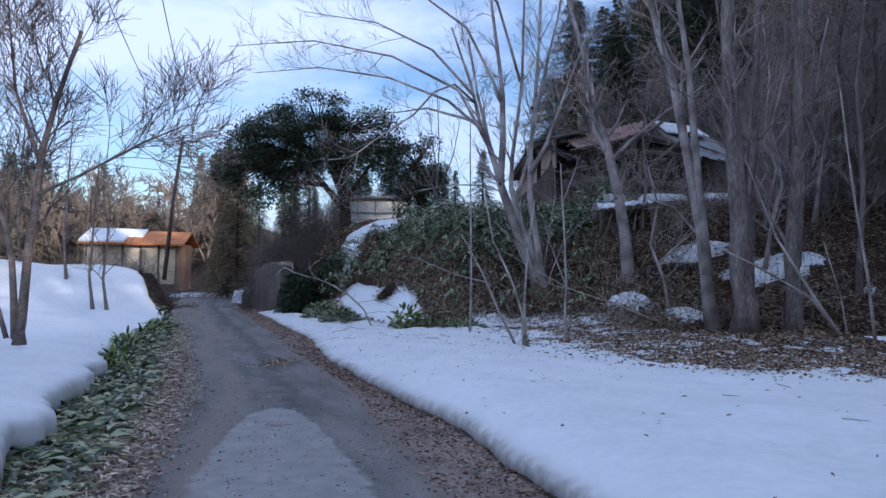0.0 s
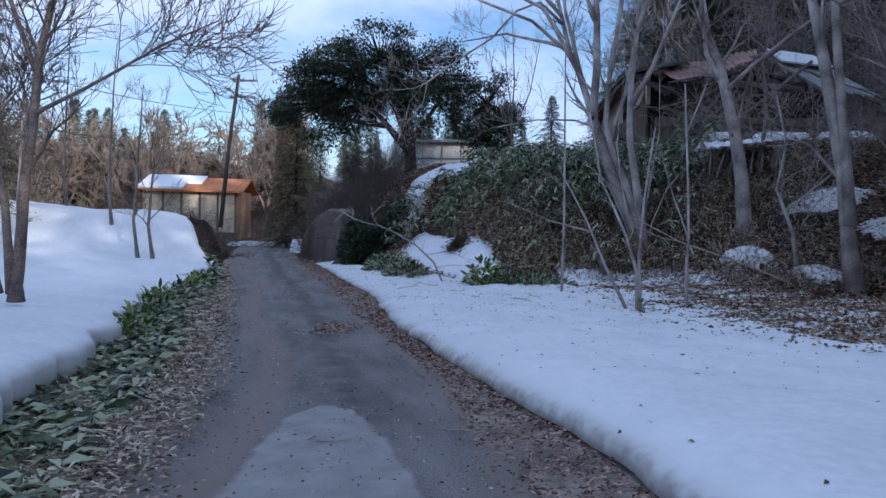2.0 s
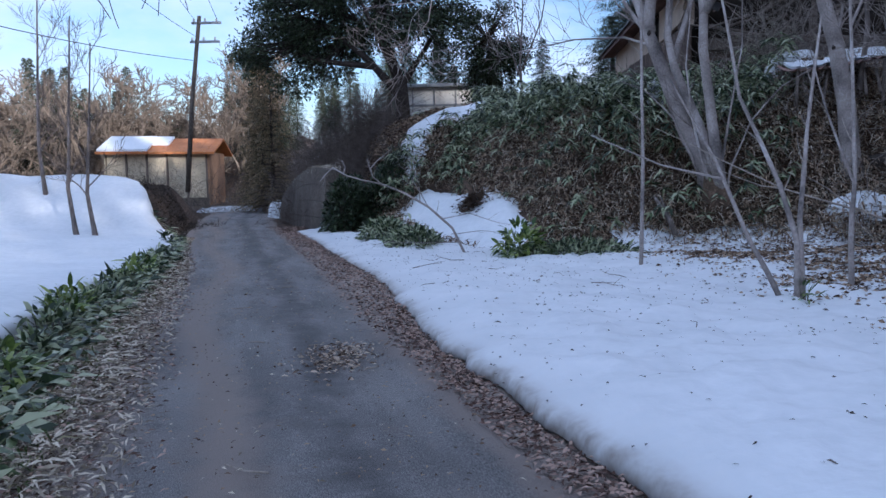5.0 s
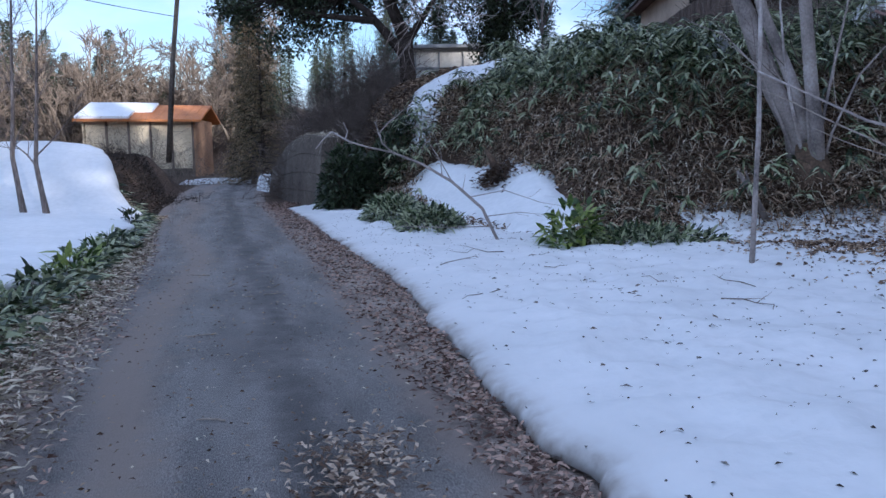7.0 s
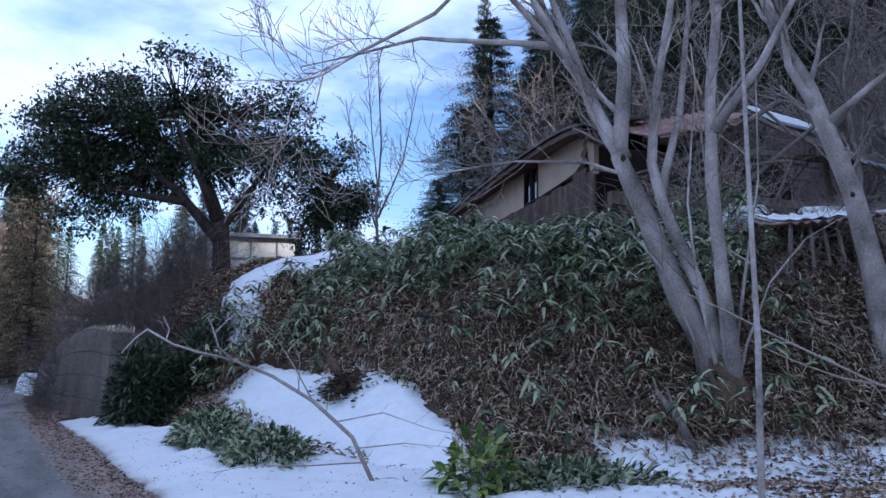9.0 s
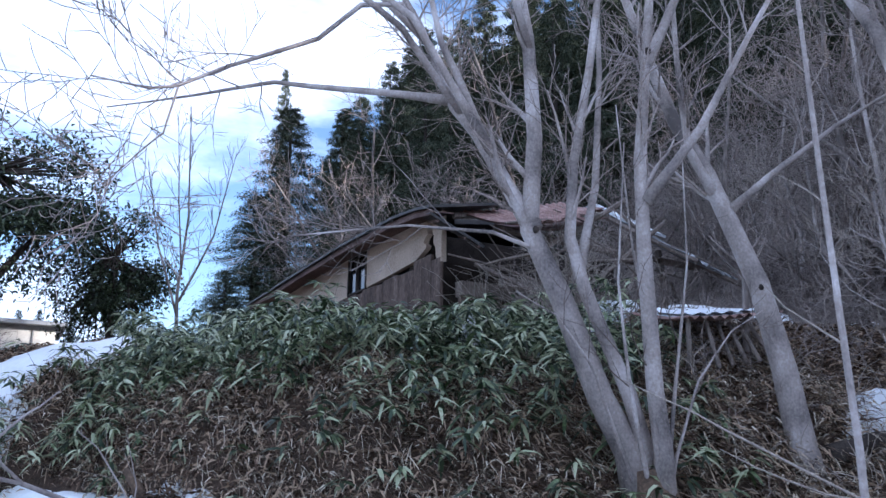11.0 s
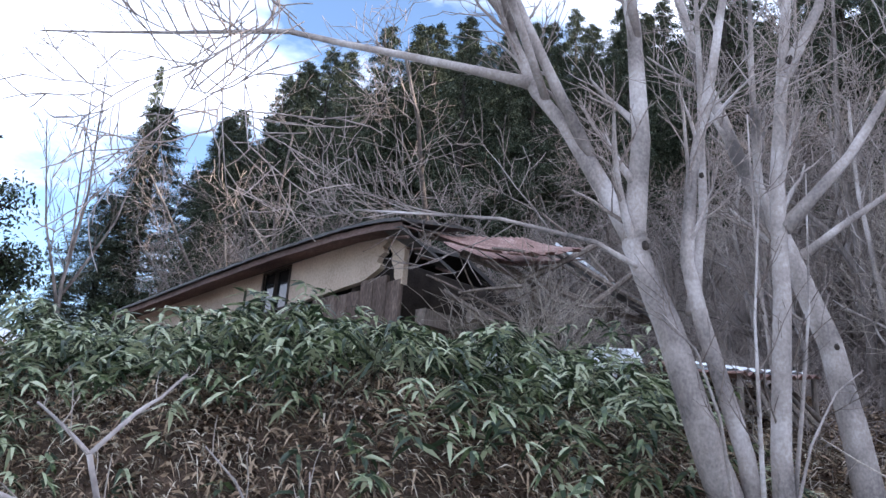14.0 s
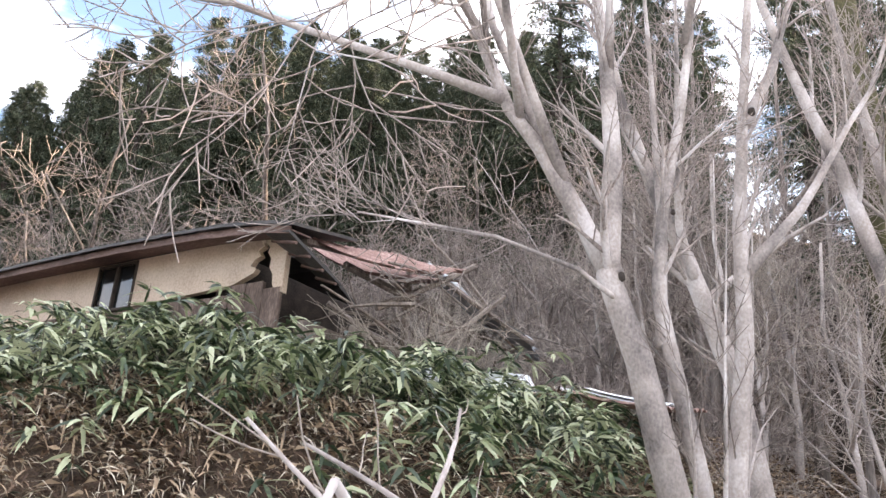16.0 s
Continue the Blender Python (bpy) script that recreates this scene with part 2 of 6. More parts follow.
# ---- mesh helpers ----
class Mesh:
    def __init__(self):
        self.v, self.q, self.t, self.n = [], [], [], 0

    def add(self, verts, quads=None, tris=None):
        verts = np.asarray(verts, dtype=np.float64).reshape(-1, 3)
        if quads is not None and len(quads):
            self.q.append(np.asarray(quads, dtype=np.int64).reshape(-1, 4) + self.n)
        if tris is not None and len(tris):
            self.t.append(np.asarray(tris, dtype=np.int64).reshape(-1, 3) + self.n)
        self.v.append(verts)
        self.n += len(verts)

    def data(self, name, material, smooth=True):
        me = bpy.data.meshes.new(name)
        v = np.concatenate(self.v) if self.v else np.zeros((0, 3))
        q = np.concatenate(self.q) if self.q else np.zeros((0, 4), dtype=np.int64)
        t = np.concatenate(self.t) if self.t else np.zeros((0, 3), dtype=np.int64)
        me.vertices.add(len(v))
        me.vertices.foreach_set("co", v.astype(np.float32).ravel())
        loops = np.concatenate([q.ravel(), t.ravel()]).astype(np.int32)
        starts = np.concatenate([np.arange(len(q)) * 4, len(q) * 4 + np.arange(len(t)) * 3]).astype(np.int32)
        me.loops.add(len(loops))
        me.loops.foreach_set("vertex_index", loops)
        me.polygons.add(len(starts))
        me.polygons.foreach_set("loop_start", starts)
        me.polygons.foreach_set("use_smooth", np.full(len(starts), smooth))
        me.update(calc_edges=True)
        me.validate()
        me.materials.append(material)
        return me


def thing(name, label, category, group="", at=(0, 0, 0)):
    ob = new(name)
    ob.empty_display_size = 0.2
    ob.location = at
    return tagged(ob, label, category, group)


def part(name, mesh, material, parent=None, label="", smooth=True, kind="", at=None):
    ob = new(name, mesh.data(name, material, smooth) if isinstance(mesh, Mesh) else mesh)
    if parent:
        ob.parent = parent
    if at is not None:
        ob.location = at
    return tagged(ob, label, kind=kind)


def tube(m, path, radii, sides=6, cap=True):
    p = np.asarray(path, dtype=np.float64)
    n = len(p)
    d = np.gradient(p, axis=0)
    d /= np.linalg.norm(d, axis=1)[:, None] + 1e-9
    ref = np.array([0.31, 0.95, 0.05]) if abs(d[0] @ np.array([0.31, 0.95, 0.05])) < 0.9 else np.array([1.0, 0, 0])
    a = np.cross(d, ref)
    a /= np.linalg.norm(a, axis=1)[:, None] + 1e-9
    b = np.cross(d, a)
    th = np.arange(sides) * 2 * np.pi / sides
    r = np.asarray(radii, dtype=np.float64).reshape(-1, 1, 1)
    v = p[:, None, :] + r * (np.cos(th)[None, :, None] * a[:, None, :] + np.sin(th)[None, :, None] * b[:, None, :])
    i, j = np.meshgrid(np.arange(n - 1), np.arange(sides), indexing="ij")
    j2 = (j + 1) % sides
    q = np.stack([i * sides + j, i * sides + j2, (i + 1) * sides + j2, (i + 1) * sides + j], -1).reshape(-1, 4)
    tris = [] if not cap else [(0, k + 1, k) for k in range(1, sides - 1)] + [((n - 1) * sides, (n - 1) * sides + k, (n - 1) * sides + k + 1) for k in range(1, sides - 1)]
    m.add(v.reshape(-1, 3), q, tris)


def box(m, lo, hi, turn=None, wear=0.0, bevel=0.012):
    """A box with chamfered edges between two corners, turned by a matrix about the world's origin if given."""
    lo, hi = np.array(lo, float), np.array(hi, float)
    c, h = (lo + hi) / 2, np.abs(hi - lo) / 2
    bv = min(bevel, h.min() * 0.4)
    vs, idx = [], {}
    for sx in (-1, 1):
        for sy in (-1, 1):
            for sz in (-1, 1):
                for ax in range(3):
                    s = np.array([sx, sy, sz], float)
                    k = h - bv
                    k[ax] = h[ax]
                    idx[(sx, sy, sz, ax)] = len(vs)
                    vs.append(c + s * k)
    quads, tris = [], []
    for ax in range(3):
        o1, o2 = [x for x in range(3) if x != ax]
        for s in (-1, 1):
            f = []
            for a, b in ((-1, -1), (1, -1), (1, 1), (-1, 1)):
                k = [0, 0, 0]
                k[ax], k[o1], k[o2] = s, a, b
                f.append(idx[(*k, ax)])
            quads.append(f if (s > 0) == (ax != 1) else f[::-1])
        for a in (-1, 1):
            for b in (-1, 1):
                k0, k1 = [0, 0, 0], [0, 0, 0]
                k0[ax], k1[ax] = -1, 1
                k0[o1] = k1[o1] = a
                k0[o2] = k1[o2] = b
                quads.append([idx[(*k0, o1)], idx[(*k1, o1)], idx[(*k1, o2)], idx[(*k0, o2)]])
    for sx in (-1, 1):
        for sy in (-1, 1):
            for sz in (-1, 1):
                tris.append([idx[(sx, sy, sz, 0)], idx[(sx, sy, sz, 1)], idx[(sx, sy, sz, 2)]])
    vs = np.array(vs)
    if wear:
        vs = vs + np.random.uniform(-wear, wear, vs.shape)
    if turn is not None:
        vs = np.array([turn @ Vector(p) for p in vs])
    m.add(vs, quads, tris)


def leaves(m, pts, dirs, length, width, droop=0.25, rng=None, fold=0.15):
    """Pointed leaves: each a folded blade of four triangles from its base along its way."""
    rng = rng or np.random.default_rng(1)
    p, d = np.asarray(pts, float), np.asarray(dirs, float)
    n = len(p)
    d = d / (np.linalg.norm(d, axis=1)[:, None] + 1e-9)
    ln = (np.asarray(length) * rng.uniform(0.6, 1.2, n))[:, None]
    wd = (np.asarray(width) * rng.uniform(0.7, 1.2, n))[:, None]
    up = rng.normal(0, 0.5, (n, 3)) + np.array([0, 0, 1.0])
    s = np.cross(d, up)
    s /= np.linalg.norm(s, axis=1)[:, None] + 1e-9
    u = np.cross(s, d)
    mid = p + d * ln * 0.45 + u * ln * 0.05
    tip = p + d * ln - np.array([0, 0, 1.0]) * ln * droop
    v = np.stack([p, mid + s * wd / 2 + u * wd * fold, mid - s * wd / 2 + u * wd * fold, tip], 1)
    k = np.arange(n)[:, None] * 4
    m.add(v.reshape(-1, 3), None, np.concatenate([k + [0, 1, 2], k + [1, 3, 2]], 0))


def blades(m, pts, dirs, length, width, droop, rng):
    """Long lance-shaped leaves that bow under their own weight: three widths along a bent midrib."""
    p, d = np.asarray(pts, float), np.asarray(dirs, float)
    n = len(p)
    d = d / (np.linalg.norm(d, axis=1)[:, None] + 1e-9)
    ln = (np.asarray(length) * rng.uniform(0.6, 1.2, n))[:, None]
    wd = (np.asarray(width) * rng.uniform(0.7, 1.2, n))[:, None]
    s = np.cross(d, rng.normal(0, 0.35, (n, 3)) + np.array([0, 0, 1.0]))
    s /= np.linalg.norm(s, axis=1)[:, None] + 1e-9
    bow = droop * rng.uniform(0.4, 1.5, (n, 1))
    mid = lambda f: p + d * ln * f - np.array([0, 0, 1.0]) * ln * bow * f * f
    a, b, tip = mid(0.28), mid(0.66), mid(1.0)
    v = np.stack([p, a + s * wd * 0.46, a - s * wd * 0.46, b + s * wd * 0.36, b - s * wd * 0.36, tip], 1)
    k = np.arange(n)[:, None] * 6
    m.add(v.reshape(-1, 3), k + [1, 3, 4, 2], np.concatenate([k + [0, 1, 2], k + [3, 5, 4]], 0))


def bend(rng, p, d, length, segs, wob, up):
    pts = [np.array(p, float)]
    d = np.array(d, float)
    d /= np.linalg.norm(d)
    for _ in range(segs):
        d = d + rng.normal(0, wob, 3) + np.array([0, 0, up])
        d /= np.linalg.norm(d)
        pts.append(pts[-1] + d * length / segs)
    return pts


def branchlets(tw, br, path, r0, rng, depth, count, length, spread=0.9, up=0.06, start=0.3, thin=0.004):
    """Side shoots on a limb, down to twigs."""
    path = np.asarray(path)
    n = len(path) - 1
    for k in range(count):
        f = start + (1 - start) * (k + rng.uniform(0, 1)) / count
        i = min(int(f * n), n - 1)
        w = f * n - i
        p = path[i] * (1 - w) + path[i + 1] * w
        d = path[i + 1] - path[i]
        d = d / (np.linalg.norm(d) + 1e-9)
        side = rng.normal(0, 1, 3)
        side -= d * (side @ d)
        side /= np.linalg.norm(side) + 1e-9
        nd = d * rng.uniform(0.5, 1.0) + side * spread * rng.uniform(0.5, 1.0) + np.array([0, 0, 0.15])
        ln = length * rng.uniform(0.5, 1.15) * (1.1 - 0.55 * f)
        r = max(r0 * (1 - 0.7 * f) * 0.55, thin)
        segs = 4 if depth > 1 else 3
        pts = bend(rng, p, nd, ln, segs, 0.13, up)
        rad = np.linspace(r, max(r * 0.3, thin * 0.7), segs + 1)
        tube(br if depth > 1 else tw, pts, rad, 5 if r > 0.02 else 3, cap=False)
        if depth > 0:
            branchlets(tw, br, pts, r, rng, depth - 1, max(3, int(count * 0.7)), length * 0.55, spread, up, 0.2, thin)


def bare_tree(name, label, stems, seed, barkmat, twigmat, depth=2, count=8, length=1.6, group="", at=(0, 0, 0), sides=9, start=0.35, category="tree", thin=0.005, up=0.06, spread=0.9):
    """stems: (points, first radius, last radius). Each stem is a part; its side limbs and twigs are parts too."""
    rng = np.random.default_rng(seed)
    top = thing(name, label, category, group, at)
    o = np.array(at, float)
    br, tw = Mesh(), Mesh()
    for pts, r0, r1 in stems:
        pts = np.array(pts, float) - o
        fine = []
        for i in range(len(pts) - 1):
            for w in (0, 0.5) if len(pts) < 8 else (0,):
                fine.append(pts[i] * (1 - w) + pts[i + 1] * w)
        fine.append(pts[-1])
        fine = np.array(fine)
        fine[1:-1] += rng.normal(0, r0 * 0.12, fine[1:-1].shape)
        f = np.linspace(0, 1, len(fine))
        rad = r0 + (r1 - r0) * f
        if pts[0][2] < pts[-1][2] and r0 > 0.05:
            rad[0] *= 1.3
        m = Mesh()
        tube(m, fine, rad, sides)
        part("stem", m, barkmat, top)
        branchlets(tw, br, fine, r0 * 0.8, rng, depth, count, length, start=start, thin=thin, up=up, spread=spread)
    if br.n:
        part("branchwork", br, barkmat, top, kind="stuff")
    part("twig_spray", tw, twigmat, top, kind="stuff")
    return top

# ---- the lie of the land ----
ROAD_Y = [-60, -20, 0, 5, 10, 15, 20, 25, 30, 38, 46, 60]
ROAD_X = [9, 3.2, 0.05, -0.8, -2.0, -3.65, -5.2, -6.95, -8.7, -11.2, -13.4, -17]
FOOT_X = [-60, -16, -13, -9.2, -7.2, -5.6, -4.0, -2.5, -1.5, 0, 1, 2.5, 5, 8, 12, 20, 40, 90]
FOOT_Y = [140, 56, 48, 38.3, 32.5, 29.4, 27, 24.5, 22.8, 21.2, 20.8, 20.3, 19.5, 18.9, 17.3, 12, -6, -60]
RISE_P = [0, 1, 2, 2.5, 3, 4, 6, 10, 18, 30, 60, 110]
RISE_Z = [0, 0.45, 1.2, 1.85, 2.35, 2.85, 3.2, 3.4, 3.6, 4.0, 4.2, 4.2]


def sstep(a, b, x):
    t = np.clip((np.asarray(x, float) - a) / (b - a), 0, 1)
    return t * t * (3 - 2 * t)


def wob(x, y, s, seed=0.0):
    """Smooth, cheap unevenness from crossing waves, about -1 to 1."""
    x, y = np.asarray(x, float) / s, np.asarray(y, float) / s
    return (np.sin(x * 1.7 + 1.3 * np.sin(y * 1.1 + seed) + seed) + np.sin(y * 2.1 + 1.1 * np.sin(x * 0.9 - seed) + 2 * seed) + 0.5 * np.sin(3.7 * x - 2.9 * y + seed * 3) + 0.4 * np.sin(5.3 * y + 4.1 * x - seed)) / 2.9


def road_x(y):
    return np.interp(y, ROAD_Y, ROAD_X)


def bank_p(x, y):
    """Distance up from the foot of the bank."""
    yf = np.interp(x, FOOT_X, FOOT_Y)
    sl = (np.interp(np.asarray(x) + 0.5, FOOT_X, FOOT_Y) - np.interp(np.asarray(x) - 0.5, FOOT_X, FOOT_Y))
    return (y - yf) / np.sqrt(1 + sl * sl)


def land(x, y, rough=1.0):
    x, y = np.asarray(x, float), np.asarray(y, float)
    p = bank_p(x, y)
    z = np.interp(p, RISE_P, RISE_Z)
    back = 2.2 * sstep(-3.4, -2.0, x)
    z = z + 0.75 * sstep(1.0, 2.6, p) * sstep(0.3, -1.9, x) * sstep(0, 1, (y - 27.2 - back) / 2.7)
    z = np.maximum(z, 1.7 * sstep(0.3, 0.9, p) * sstep(-5.2, -6.0, x) * sstep(-11.0, -8.5, x))
    z = z + 0.7 * sstep(3.2, 5.4, p) * sstep(4.2, 5.4, x) * sstep(40, 30, x)
    # terraces under the trees
    z = z + rough * np.where(p > 0.3, 0.10 * wob(x, y, 1.1, 0.5) + 0.05 * wob(x, y, 0.4, 2.0), 0)
    # wooded hill behind the walker, unseen, added to block the low sun
    hill = np.clip((x - 9 - 0.9 * np.clip(y - 2, 0, None)) * 0.75, 0, 24)
    z = np.maximum(z, hill)
    z = z + 15 * sstep(11, 48, x) * sstep(20, 40, y) + 6 * sstep(48, 90, x)
    # litter mound
    z = z + 0.55 * np.exp(-((x - 7.0) / 2.2) ** 2 - ((y - 15.2) / 1.3) ** 2)
    z = z + 0.25 * np.exp(-((x - 4.5) / 2.5) ** 2 - ((y - 18.0) / 1.4) ** 2)
    # left bank
    off = road_x(y) - x
    z = z + 1.4 * sstep(1.75, 2.7, off) * sstep(25.0, 28.5, y) * sstep(46, 36, y)
    z = z - 0.10 * sstep(1.5, 2.3, off) * sstep(24, 21, y)
    far = np.hypot(x + 10, y - 20)
    z = z + sstep(48, 110, far) * (9 + 3 * wob(x, y, 60, 1.0)) * sstep(4, 40, off)
    return z - 0.12 * sstep(2, 8, y) - 0.12 * sstep(10, 60, y)


def grid_sheet(xs, ys, fn):
    X, Y = np.meshgrid(xs, ys, indexing="ij")
    Z = fn(X, Y)
    m = Mesh()
    i, j = np.meshgrid(np.arange(len(xs) - 1), np.arange(len(ys) - 1), indexing="ij")
    n = len(ys)
    q = np.stack([i * n + j, (i + 1) * n + j, (i + 1) * n + j + 1, i * n + j + 1], -1).reshape(-1, 4)
    m.add(np.stack([X, Y, Z], -1).reshape(-1, 3), q)
    return m


gx = np.concatenate([np.linspace(-900, -60, 22)[:-1], np.linspace(-60, -16, 45)[:-1], np.arange(-16, 14, 0.2), np.linspace(14, 60, 47), np.linspace(60, 900, 22)[1:]])
gy = np.concatenate([np.linspace(-900, -60, 22)[:-1], np.linspace(-60, -2, 40)[:-1], np.arange(-2, 44, 0.2), np.linspace(44, 90, 47), np.linspace(90, 900, 22)[1:]])
part("ground", grid_sheet(gx, gy, land), M_SOIL, None, "brown soil with fallen leaves rising to a wooded bank", kind="structure")


def strip(us, vs, centre, height):
    """A sheet along the road: centre(u, v) gives x, y; height gives z."""
    U, V = np.meshgrid(us, vs, indexing="ij")
    X, Y = centre(U, V)
    Z = height(X, Y, U, V)
    m = Mesh()
    n = len(vs)
    i, j = np.meshgrid(np.arange(len(us) - 1), np.arange(len(vs) - 1), indexing="ij")
    q = np.stack([i * n + j, i * n + j + 1, (i + 1) * n + j + 1, (i + 1) * n + j], -1).reshape(-1, 4)
    m.add(np.stack([X, Y, Z], -1).reshape(-1, 3), q)
    return m


# edges of the snow on either side
RS_Y = [-30, 0, 5.3, 6.9, 8.4, 9.7, 11.2, 13.2, 14.3, 16.8, 19, 22.4, 25, 27.5, 29.6]
RS_X = [5.8, 1.75, 0.76, 0.42, 0.0, -0.52, -1.12, -1.78, -2.12, -2.68, -3.3, -4.5, -5.35, -6.2, -7.0]
LS_Y = [-30, 0, 5, 7.2, 11.3, 15.4, 17, 20.5, 24, 26, 27.2, 28.2, 31]
LS_X = [2.6, -1.8, -3.1, -3.75, -5.0, -6.45, -6.8, -7.55, -8.5, -9.3, -10.2, -11.2, -12.6]


# the road
def verge_sheet(name, label, x_in, x_out, y0, y1):
    f = np.linspace(0, 1, 7)
    part(name, strip(np.arange(y0, y1, 0.25), f, lambda U, F: (x_in(U) * (1 - F) + x_out(U) * F + 0.06 * wob(U, F, 0.3, 3.0), U + 0 * F), lambda X, Y, U, F: land(X, Y) + 0.028 + 0.012 * wob(X, Y, 0.18, 1.0)), M_DIRT, None, label, kind="structure")


RW_Y = [-60, 5, 10, 15, 20, 30, 46, 60]
RW_L = [1.5, 1.35, 1.35, 1.4, 1.45, 1.6, 1.6, 1.6]
RW_R = [1.3, 1.05, 1.05, 1.0, 1.0, 1.15, 1.4, 1.5]


def road_xy(U, V):
    c = road_x(U)
    w = np.where(V < 0, np.interp(U, RW_Y, RW_L), np.interp(U, RW_Y, RW_R))
    return c + V * w + np.where(np.abs(V) > 0.95, 0.10 * wob(U, U * 0.3, 0.35, 1.0) * np.sign(V), 0), U + 0.2 * V * w


def road_z(X, Y, U, V):
    return land(X, Y) + 0.03 + 0.035 * (1 - V * V) - 0.02 * np.exp(-((np.abs(V) - 0.5) / 0.16) ** 2) - 0.06 * (np.abs(V) > 0.99)


ru = np.concatenate([np.arange(-60, 0, 1.0), np.arange(0, 47.2, 0.12)])
rv = np.concatenate([[-1, -0.96], np.linspace(-0.9, 0.9, 31), [0.96, 1.0]])
road = part("road", strip(ru, rv, road_xy, road_z), M_ROAD, None, "narrow grey asphalt lane with worn wheel tracks", kind="structure")
RU, RV = np.meshgrid(ru, rv, indexing="ij")
half = 0.52 * np.clip((8.9 - RU) / 3.0, 0, 1) ** 0.38 + 1e-3
for key, val in (("dirt", np.maximum(sstep(0.6, 1.0, np.abs(RV)), 0.85 * np.exp(-((RV + 0.48 - 0.1 * np.sin(RU * 0.7)) / 0.14) ** 2)) * 0.75),
                 ("dark", 0.5 * np.exp(-((RV - 0.12 - 0.06 * np.sin(RU * 0.5)) / 0.22) ** 2)),
                 ("pale", np.where(RU < 8.95, 0.9 * sstep(1.15, 0.75, np.abs(RV + 0.08) / half), 0))):
    road.data.attributes.new(key, "FLOAT", "POINT").data.foreach_set("value", val.ravel().astype(np.float32))
verge_sheet("verge_left", "grey-brown gravelly verge beside the snow bank", lambda u: road_x(u) - 1.2, lambda u: np.interp(u, LS_Y, LS_X) - 0.3, -2, 26.5)
verge_sheet("verge_right", "grey-brown gravelly verge beside the snow field", lambda u: road_x(u) + 0.85, lambda u: np.interp(u, RS_Y, RS_X) + 0.25, -2, 29.5)


# ---- snow ----
def rs_edge(u):
    """Where the lip of the snow field hangs, in long soft waves."""
    return np.interp(u, RS_Y, RS_X) + 0.07 * wob(u, u * 0.7, 1.0, 1.0) + (0.02 + 0.045 * sstep(8, 14, u)) * wob(u, u, 0.3, 2.0)


def rs_xy(U, V):
    return rs_edge(U) + V + np.where(V < 0, 0.42, 0), U + V * 0.25


def litter(x, y):
    """Metres inside the leaf-strewn ground under the trees."""
    return np.minimum(x - np.interp(y, [8, 10.5, 12, 15, 18, 21], [8, 3.8, 2.9, 2.3, 1.6, 1.0]), (y - 9.8) * 0.8)


def rs_z(X, Y, U, V):
    thick = np.interp(U, [0, 5, 10, 15, 20, 30], [0.42, 0.38, 0.33, 0.23, 0.17, 0.12])
    prof = np.interp(V, [-0.02, 0, 0.02, 0.04, 0.10, 0.2, 0.35, 0.6, 1.0, 1.5, 20], [0.05, 0.20, 0.40, 0.50, 0.58, 0.73, 0.85, 0.94, 0.98, 1.0, 1.0])
    p = bank_p(X, Y)
    gone = np.maximum(np.where(X < 0.8, sstep(-0.5, 0.8, p), sstep(0.6, 1.8, p)), sstep(2.2, 5.0, litter(X, Y) + 0.5 * wob(X, Y, 0.8, 3.0) + 0.3 * wob(X, Y, 0.3, 1.0)))
    return land(X, Y) + thick * prof * (1 - gone) - 0.16 * gone + 0.05 * wob(X, Y, 1.3, 1.0) * np.clip(V, 0, 1) + (0.03 * wob(X, Y, 0.2, 2.0) + 0.03 * wob(X + 0.6 * Y, Y - 0.8 * X, 0.36, 4.0) + 0.02 * wob(X - 0.7 * Y, Y + X, 0.13, 6.0)) * np.clip(V * 2 - 0.1, 0, 1) * (0.16 + 0.84 * sstep(7, 13, Y))


su = np.concatenate([np.arange(-30, 0, 1.0), np.arange(0, 29.6, 0.08)])
sv = np.concatenate([[-0.02, 0, 0.02, 0.04, 0.07, 0.1, 0.15, 0.2, 0.27], np.arange(0.35, 6.0, 0.09), [6.2, 6.5, 6.8, 7.2, 7.7, 8.2, 9, 10, 11, 12.5, 14]])
field = part("snow_field", strip(su, sv, rs_xy, rs_z), M_SNOW, None, "melting white snow field with a rounded undercut edge", kind="structure")
SU, SV = np.meshgrid(su, sv, indexing="ij")
field.data.attributes.new("grime", "FLOAT", "POINT").data.foreach_set("value", (1.1 * np.exp(-(np.clip(SV, 0, None) / 0.09) ** 2) + 0.25 * np.exp(-(np.clip(SV, 0, None) / 0.3) ** 2) + 0.13 * sstep(8, 12, SU)).ravel().astype(np.float32))

def ls_xy(U, V):
    flute = 0.05 * np.abs(np.sin(U * 4.3 + 1.5 * np.sin(U * 1.7))) + 0.03 * wob(U, U, 0.12, 1.0)
    e = np.interp(U, LS_Y, LS_X) + 0.16 * wob(U, U * 0.7, 0.6, 4.0) + flute * np.exp(-np.clip(V, 0, None) / 0.25)
    lip = 0.10 * np.exp(-((V - 0.08) / 0.07) ** 2)
    return e - V + lip - np.where(V < 0, 0.45, 0), U - V * 0.15


